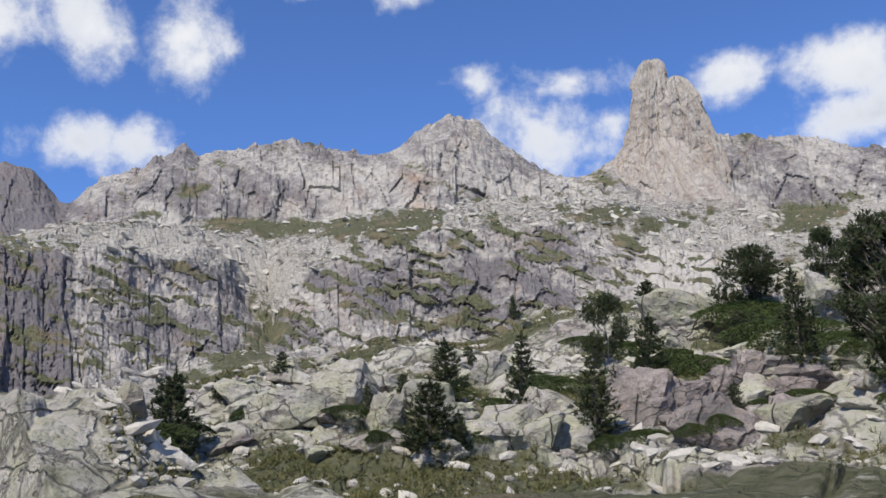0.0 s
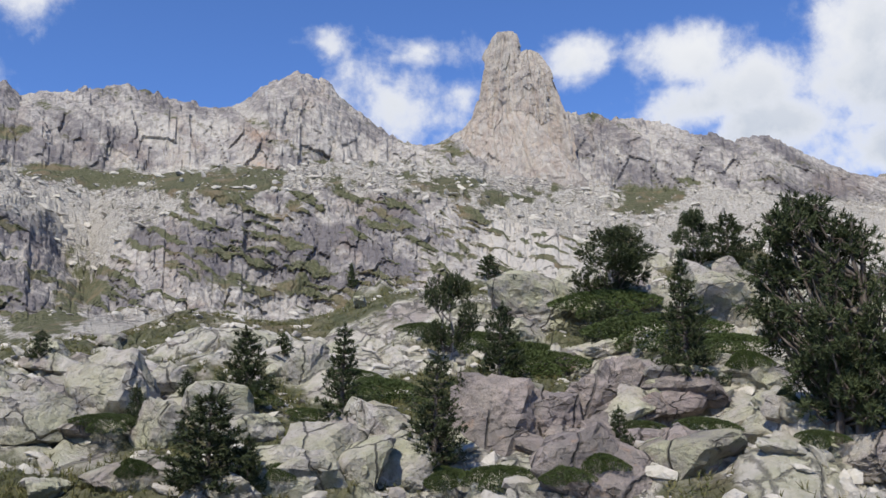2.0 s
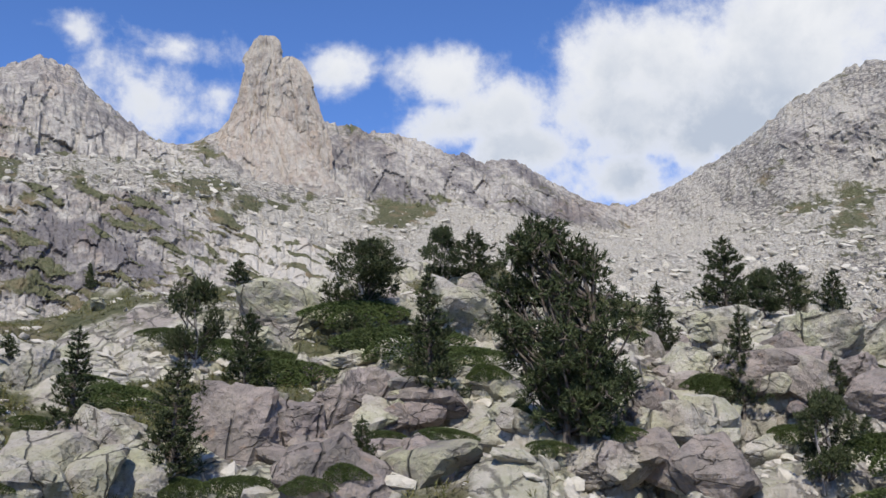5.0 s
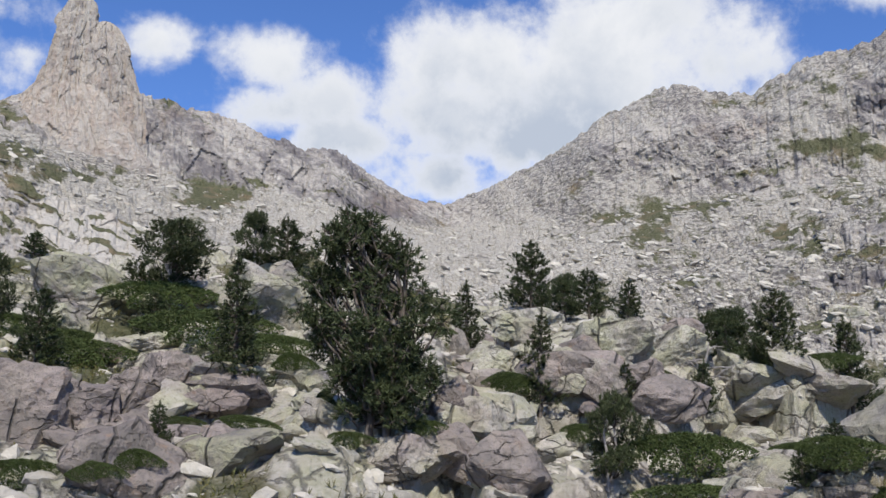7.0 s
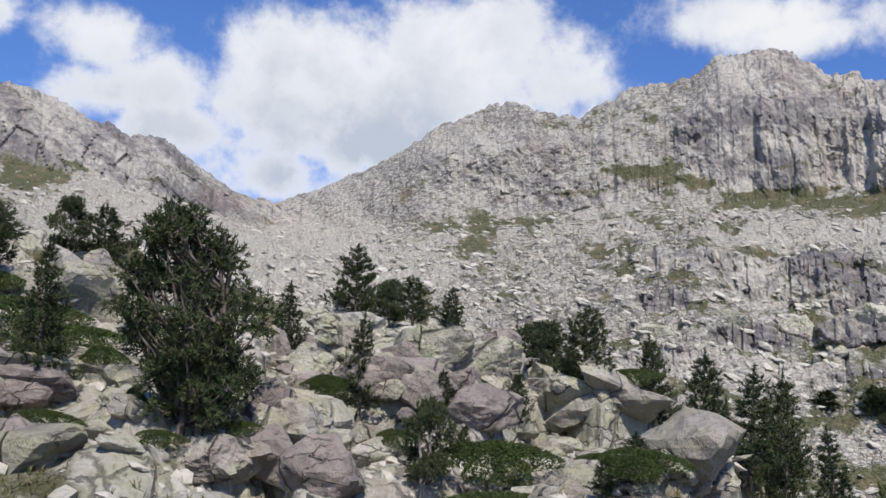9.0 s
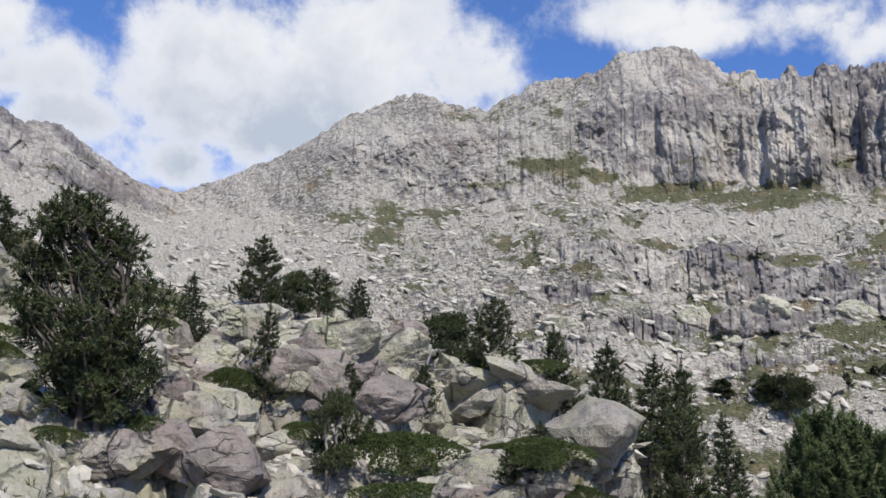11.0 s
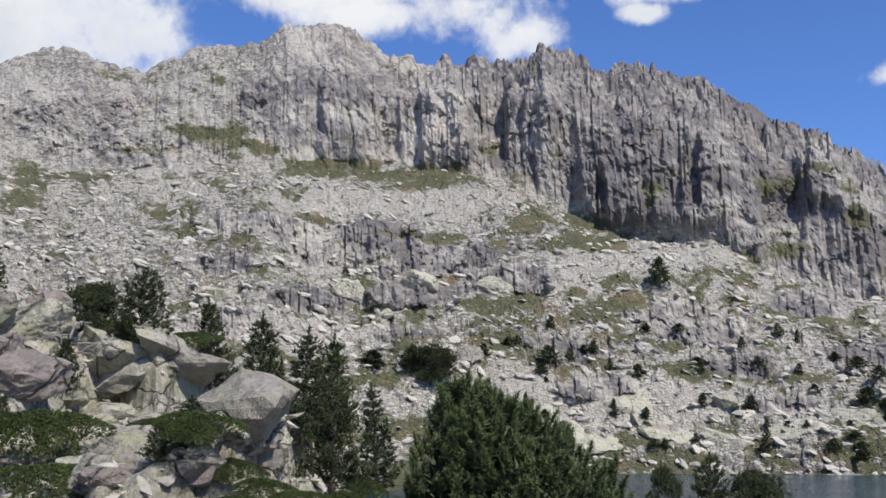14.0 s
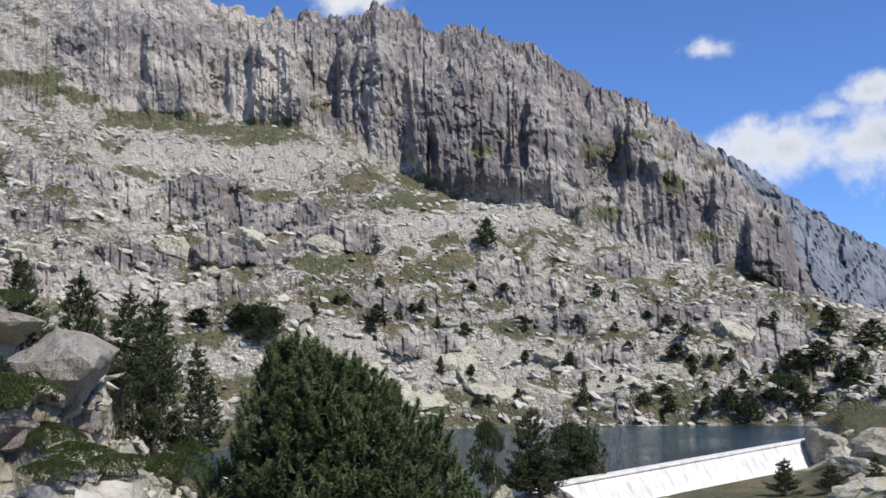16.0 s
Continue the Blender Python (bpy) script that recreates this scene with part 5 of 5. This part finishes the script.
def old_pine():
    """The great many-stemmed pine on the crag."""
    rng = np.random.default_rng(5)
    cl = [(-0.16, 0.0, 0.95, 0.05), (-0.06, 0.02, 0.93, 0.05), (-0.12, 0.03, 0.9, 0.06)]
    for i in range(108):   # cushions on the outside of a broad crown that leans to one side
        f = 0.2 + 0.7 * (i + rng.random()) / 108
        half = np.interp(f, [0.16, 0.27, 0.36, 0.5, 0.63, 0.77, 0.91, 1.0], [0.18, 0.25, 0.32, 0.335, 0.275, 0.195, 0.095, 0.02])
        mid = np.interp(f, [0.16, 0.36, 0.5, 0.63, 0.77, 1.0], [0.02, -0.01, -0.03, -0.07, -0.11, -0.15])
        a, q = rng.random() * 6.28, rng.random() ** 0.45
        cl.append((mid + math.cos(a) * half * q, math.sin(a) * half * q * 0.8, f, rng.uniform(0.048, 0.08)))
    for i in range(42):   # the low dark skirt round the stems
        a, q, f = rng.random() * 6.28, rng.random() ** 0.5, rng.uniform(0.05, 0.26)
        half = 0.13 + 0.55 * f
        cl.append((0.02 + math.cos(a) * half * q, math.sin(a) * half * q * 0.8 - 0.03, f, rng.uniform(0.045, 0.07)))
    p = on_land(32.9, -0.4)
    r = math.hypot(p.x, p.y)
    h = r * math.radians(13.1) * 1.02
    root = tree(spreading_pine(88, h, cl, 4, 125, per=15, length=0.15, width=0.033, single=True), "great old pine with several bleached stems and ragged dark crown")
    root.matrix_basis = Matrix.Translation(p) @ Euler((0, 0, -radians(32.9))).to_matrix().to_4x4()


def near_pine():
    """The dense young pine close by, each shoot a thick brush of needles."""
    az, r = 75.1, 13.0
    ground = land_at(az, r)
    top = r * math.tan(radians(3.1))
    h = top - ground.z
    rng = np.random.default_rng(99)
    # upright shoots over an uneven dome, some of them inside it
    n = 2300
    a = rng.random(n) * 6.28
    below = np.interp(rng.random(n), [0, 0.04, 0.15, 0.4, 1], [0.0, 0.07, 0.2, 0.45, 1]) * (h - 0.1)   # how far under the top
    lump = 0.96 + 0.11 * np.sin(a * 3 + 3 * below) + 0.09 * np.sin(a * 5 - 5 * below + 1.0) + 0.08 * np.sin(a * 8 + 9 * below)
    wide = np.interp(below, [0, 0.15, 0.35, 0.75, 1.35, 2.0, 4.0], [0.05, 0.36, 0.62, 0.98, 1.40, 1.85, 2.2]) * lump
    mid = np.interp(below, [0, 0.15, 0.7, 1.3, 4.0], [-0.5, -0.36, 0.0, 0.25, 0.27])
    q = np.where(rng.random(n) < 0.8, rng.uniform(0.86, 1.05, n), rng.uniform(0.35, 0.85, n))
    P = np.stack([np.cos(a) * wide * q + mid, np.sin(a) * wide * q, h - 0.3 - below + 0.14 * rng.random(n) ** 2], -1) + rng.normal(size=(n, 3)) * 0.03
    D = unit(np.stack([np.cos(a) * 0.3, np.sin(a) * 0.3, np.full(n, 1.0)], -1) + rng.normal(size=(n, 3)) * 0.14)
    limbs = []
    for i in [int(i) for i in np.nonzero(q < 0.8)[0][::18]]:
        limbs.append(("limb", mesh_of("limb", *tube(bent(np.array([0, 0, 0.35 * P[i, 2]]), P[i] * np.array([0.9, 0.9, 0.95]), -0.1, rng, 6), np.linspace(0.04, 0.01, 6), 6), M_BARK, smooth=True)))
    brush = lambda name, first, last, mat, length: needle_mesh(name, np.concatenate([P + D * 0.027 * i for i in range(first, last)]), np.tile(D, (last - first, 1)), 20, length, 0.012, mat, rng, 0.95)
    crown = brush("crown", 0, 4, M_NEAR_NEEDLE, 0.085)
    young = brush("new_growth", 4, 7, M_NEW_GROWTH, 0.07)
    deep = rng.integers(0, n, 9000)
    inner = needle_mesh("inner_needles", P[deep] * np.stack([*[rng.uniform(0.45, 0.9, 9000)] * 2, np.full(9000, 0.96)], -1), D[deep], 2, 0.2, 0.06, M_NEEDLE, rng, 1.2)
    stem = tube(bent(np.array([0, 0, -0.3]), np.array([0, 0, 0.8 * h]), 0, rng, 8), np.linspace(0.13, 0.03, 8), 9)
    root = tree((mesh_of("trunk", *stem, M_BARK, smooth=True), limbs, crown),
                "bushy young mountain pine with thick brush-like green shoots")
    part("inner_needles", inner, root, "dark old needles deep in the crown")["kind"] = "stuff"
    part("new_growth", young, root, "paler green new needles at the shoot tips")["kind"] = "stuff"
    root.matrix_basis = Matrix.Translation(ground) @ Euler((0, 0, -radians(az))).to_matrix().to_4x4()


def dead_pine():
    """A bleached dead pine leaning over the slabs."""
    rng = np.random.default_rng(7)
    p = on_land(51.0, 3.2)
    root = new("dead_tree")
    root.location = p
    root.rotation_euler = (0, 0, -radians(51))
    trunk = bent(np.array([0, 0, -0.2]), np.array([0.35, 0.1, 1.7]), 0.0, rng, 7)
    part("trunk", mesh_of("trunk", *tube(trunk, np.linspace(0.09, 0.02, 7), 8), M_DEADWOOD, smooth=True), root)
    for k, (x, z) in enumerate(((1.3, 0.9), (-0.6, 1.2), (1.6, 0.55), (-0.8, 0.7), (0.9, 1.5), (-0.3, 1.7), (1.0, 0.35))):
        a = trunk[1 + k % 5]
        limb = [tube(bent(a, np.array([x, rng.normal(0, 0.3), z]), 0.1, rng, 6), np.linspace(0.035, 0.008, 6), 5)]
        for _ in range(4):
            b = a + (np.array([x, 0, z]) - a) * rng.uniform(0.4, 0.9)
            limb.append(tube(bent(b, b + rng.normal(size=3) * 0.25, 0.0, rng, 4), np.linspace(0.012, 0.004, 4), 4))
        part("limb", mesh_of("limb", *joined(limb), M_DEADWOOD, smooth=True), root)
    tagged(root, "bleached grey dead pine with bare twisted limbs", "dead tree")


forest()
dead_pine()
old_pine()
near_pine()

# (compass, height, width, height) of the low shrub mats, in degrees
MATS = [
    (22.9, 6.1, 5.6, 2.1), (26.8, 5.1, 4.0, 1.3), (7.3, 2.9, 4.0, 1.6), (15.7, 4.3, 4.9, 1.5), (12.4, 5.7, 3.3, 1.3), (27.8, 3.8, 2.0, 1.3), (18.9, -0.2, 2.3, 1.3),
    (40.3, 3.3, 2.0, 1.3), (29.7, 1.8, 1.3, 2.0), (13.9, -2.2, 3.0, 1.6), (56.5, -0.3, 3.0, 1.6), (48.6, 3.9, 1.6, 0.8), (50.2, -0.5, 4.9, 2.6), (31.3, -0.1, 2.0, 1.0),
    (19.5, -1.2, 2.3, 1.3), (50.9, -2.9, 4.9, 1.6), (56.2, -0.2, 2.6, 1.3), (67.5, -3.4, 2.0, 1.6), (-26.4, 1.3, 5.0, 1.6), (-19.2, -0.3, 2.3, 1.5), (-6.4, -1.4, 1.7, 1.2),
]
MATS_MORE = [(-25.5, -2.0, 5.4, 1.8), (-21.7, -2.4, 2.3, 1.6), (-14.5, 1.4, 2.0, 1.0), (9.5, 6.4, 2.2, 0.9), (36.0, 6.3, 1.6, 0.7), (60.5, -2.6, 2.4, 1.4), (64.0, -4.2, 2.5, 1.4), (62.0, -3.6, 2.6, 1.6), (66.8, -4.6, 3.0, 1.8), (60.6, -4.4, 2.2, 1.2), (24.0, 4.2, 2.0, 1.2), (17.5, -2.0, 2.4, 1.0),
             (35.5, 0.8, 1.8, 1.0), (44.5, 0.6, 2.0, 1.2), (-10.5, 1.0, 2.0, 0.8), (1.5, -1.6, 2.2, 1.0), (5.5, 3.6, 2.0, 0.8), (15.9, 5.0, 3.4, 1.6), (20.3, 7.0, 4.6, 1.5), (25.3, 0.7, 2.6, 1.3), (11.0, -2.2, 2.6, 1.4),
             (40.5, 3.4, 2.4, 1.3), (58.3, -0.6, 3.6, 1.7), (54.3, 3.8, 2.4, 0.9), (57.9, 3.9, 2.2, 0.8), (22.0, 0.6, 1.8, 0.9), (-1.0, 2.4, 3.4, 0.9), (-8.0, 0.6, 2.6, 0.9), (3.0, 1.6, 2.0, 0.8)]


def shrubs():
    rng = np.random.default_rng(123)
    models = []
    for k in range(3):
        n = 3600
        a, q = rng.random(n) * 6.28, np.sqrt(rng.random(n))
        rim = 1 + 0.25 * np.sin(a * 3 + k) + 0.15 * np.sin(a * 5 + 2 * k)
        x, y = np.cos(a) * q * rim, np.sin(a) * q * rim
        z = 0.6 * (1 - q ** 2.2) * rng.uniform(0.75, 1.0, n)
        D = unit(np.stack([x * 0.5, y * 0.5, np.full(n, 0.8)], -1) + rng.normal(size=(n, 3)) * 0.3)
        models.append(needle_mesh("shrub", np.stack([x, y, z], -1), D, 5, 0.055, 0.028, M_SHRUB, rng, 1.1))
    for i, (az, el, w, h) in enumerate(MATS + MATS_MORE):
        p = on_land(az, el - 0.2 * h)
        r = math.hypot(p.x, p.y)
        p = p - Vector((p.x, p.y, 0)) * (0.7 / r) + Vector((0, 0, 0.12))
        sw, sh = r * math.radians(w) / 2, r * math.radians(h) / 2
        ob = new("shrub", models[i % 3])
        tilt = 0.45
        ob.matrix_basis = Matrix.Translation(p) @ Euler((0, 0, -radians(az))).to_matrix().to_4x4() @ Euler((tilt, 0, 0)).to_matrix().to_4x4() @ Matrix.Diagonal((sw * 1.2, max(sw * 0.8, sh * 1.3), max(sh, sw * 0.4) * 1.8, 1))
        tagged(ob, "low dense green shrub mat spread over the rocks", "shrub", "shrub mats on the slope")


def grass():
    """Dry tufts in the turf of the near slope."""
    rng = np.random.default_rng(321)
    ks = rng.integers(20, int(ROW[2]), 60000)
    cs = rng.integers(57, 1140, 60000)
    keep = rng.random(60000) < np.clip(LAND["turf"][ks, cs] - 0.3, 0, 1)
    ks, cs = ks[keep][:9000], cs[keep][:9000]
    P = np.stack([LAND["x"][ks, cs], LAND["y"][ks, cs], LAND["z"][ks, cs]], -1)
    D = np.tile([0.0, 0.0, 1.0], (len(P), 1))
    me = needle_mesh("grass", P, D, 9, 0.2, 0.03, M_GRASS, rng, 0.9)
    tagged(new("grass", me), "dry yellow-green grass tufts between the rocks", "grass", "", "stuff")


shrubs()
grass()
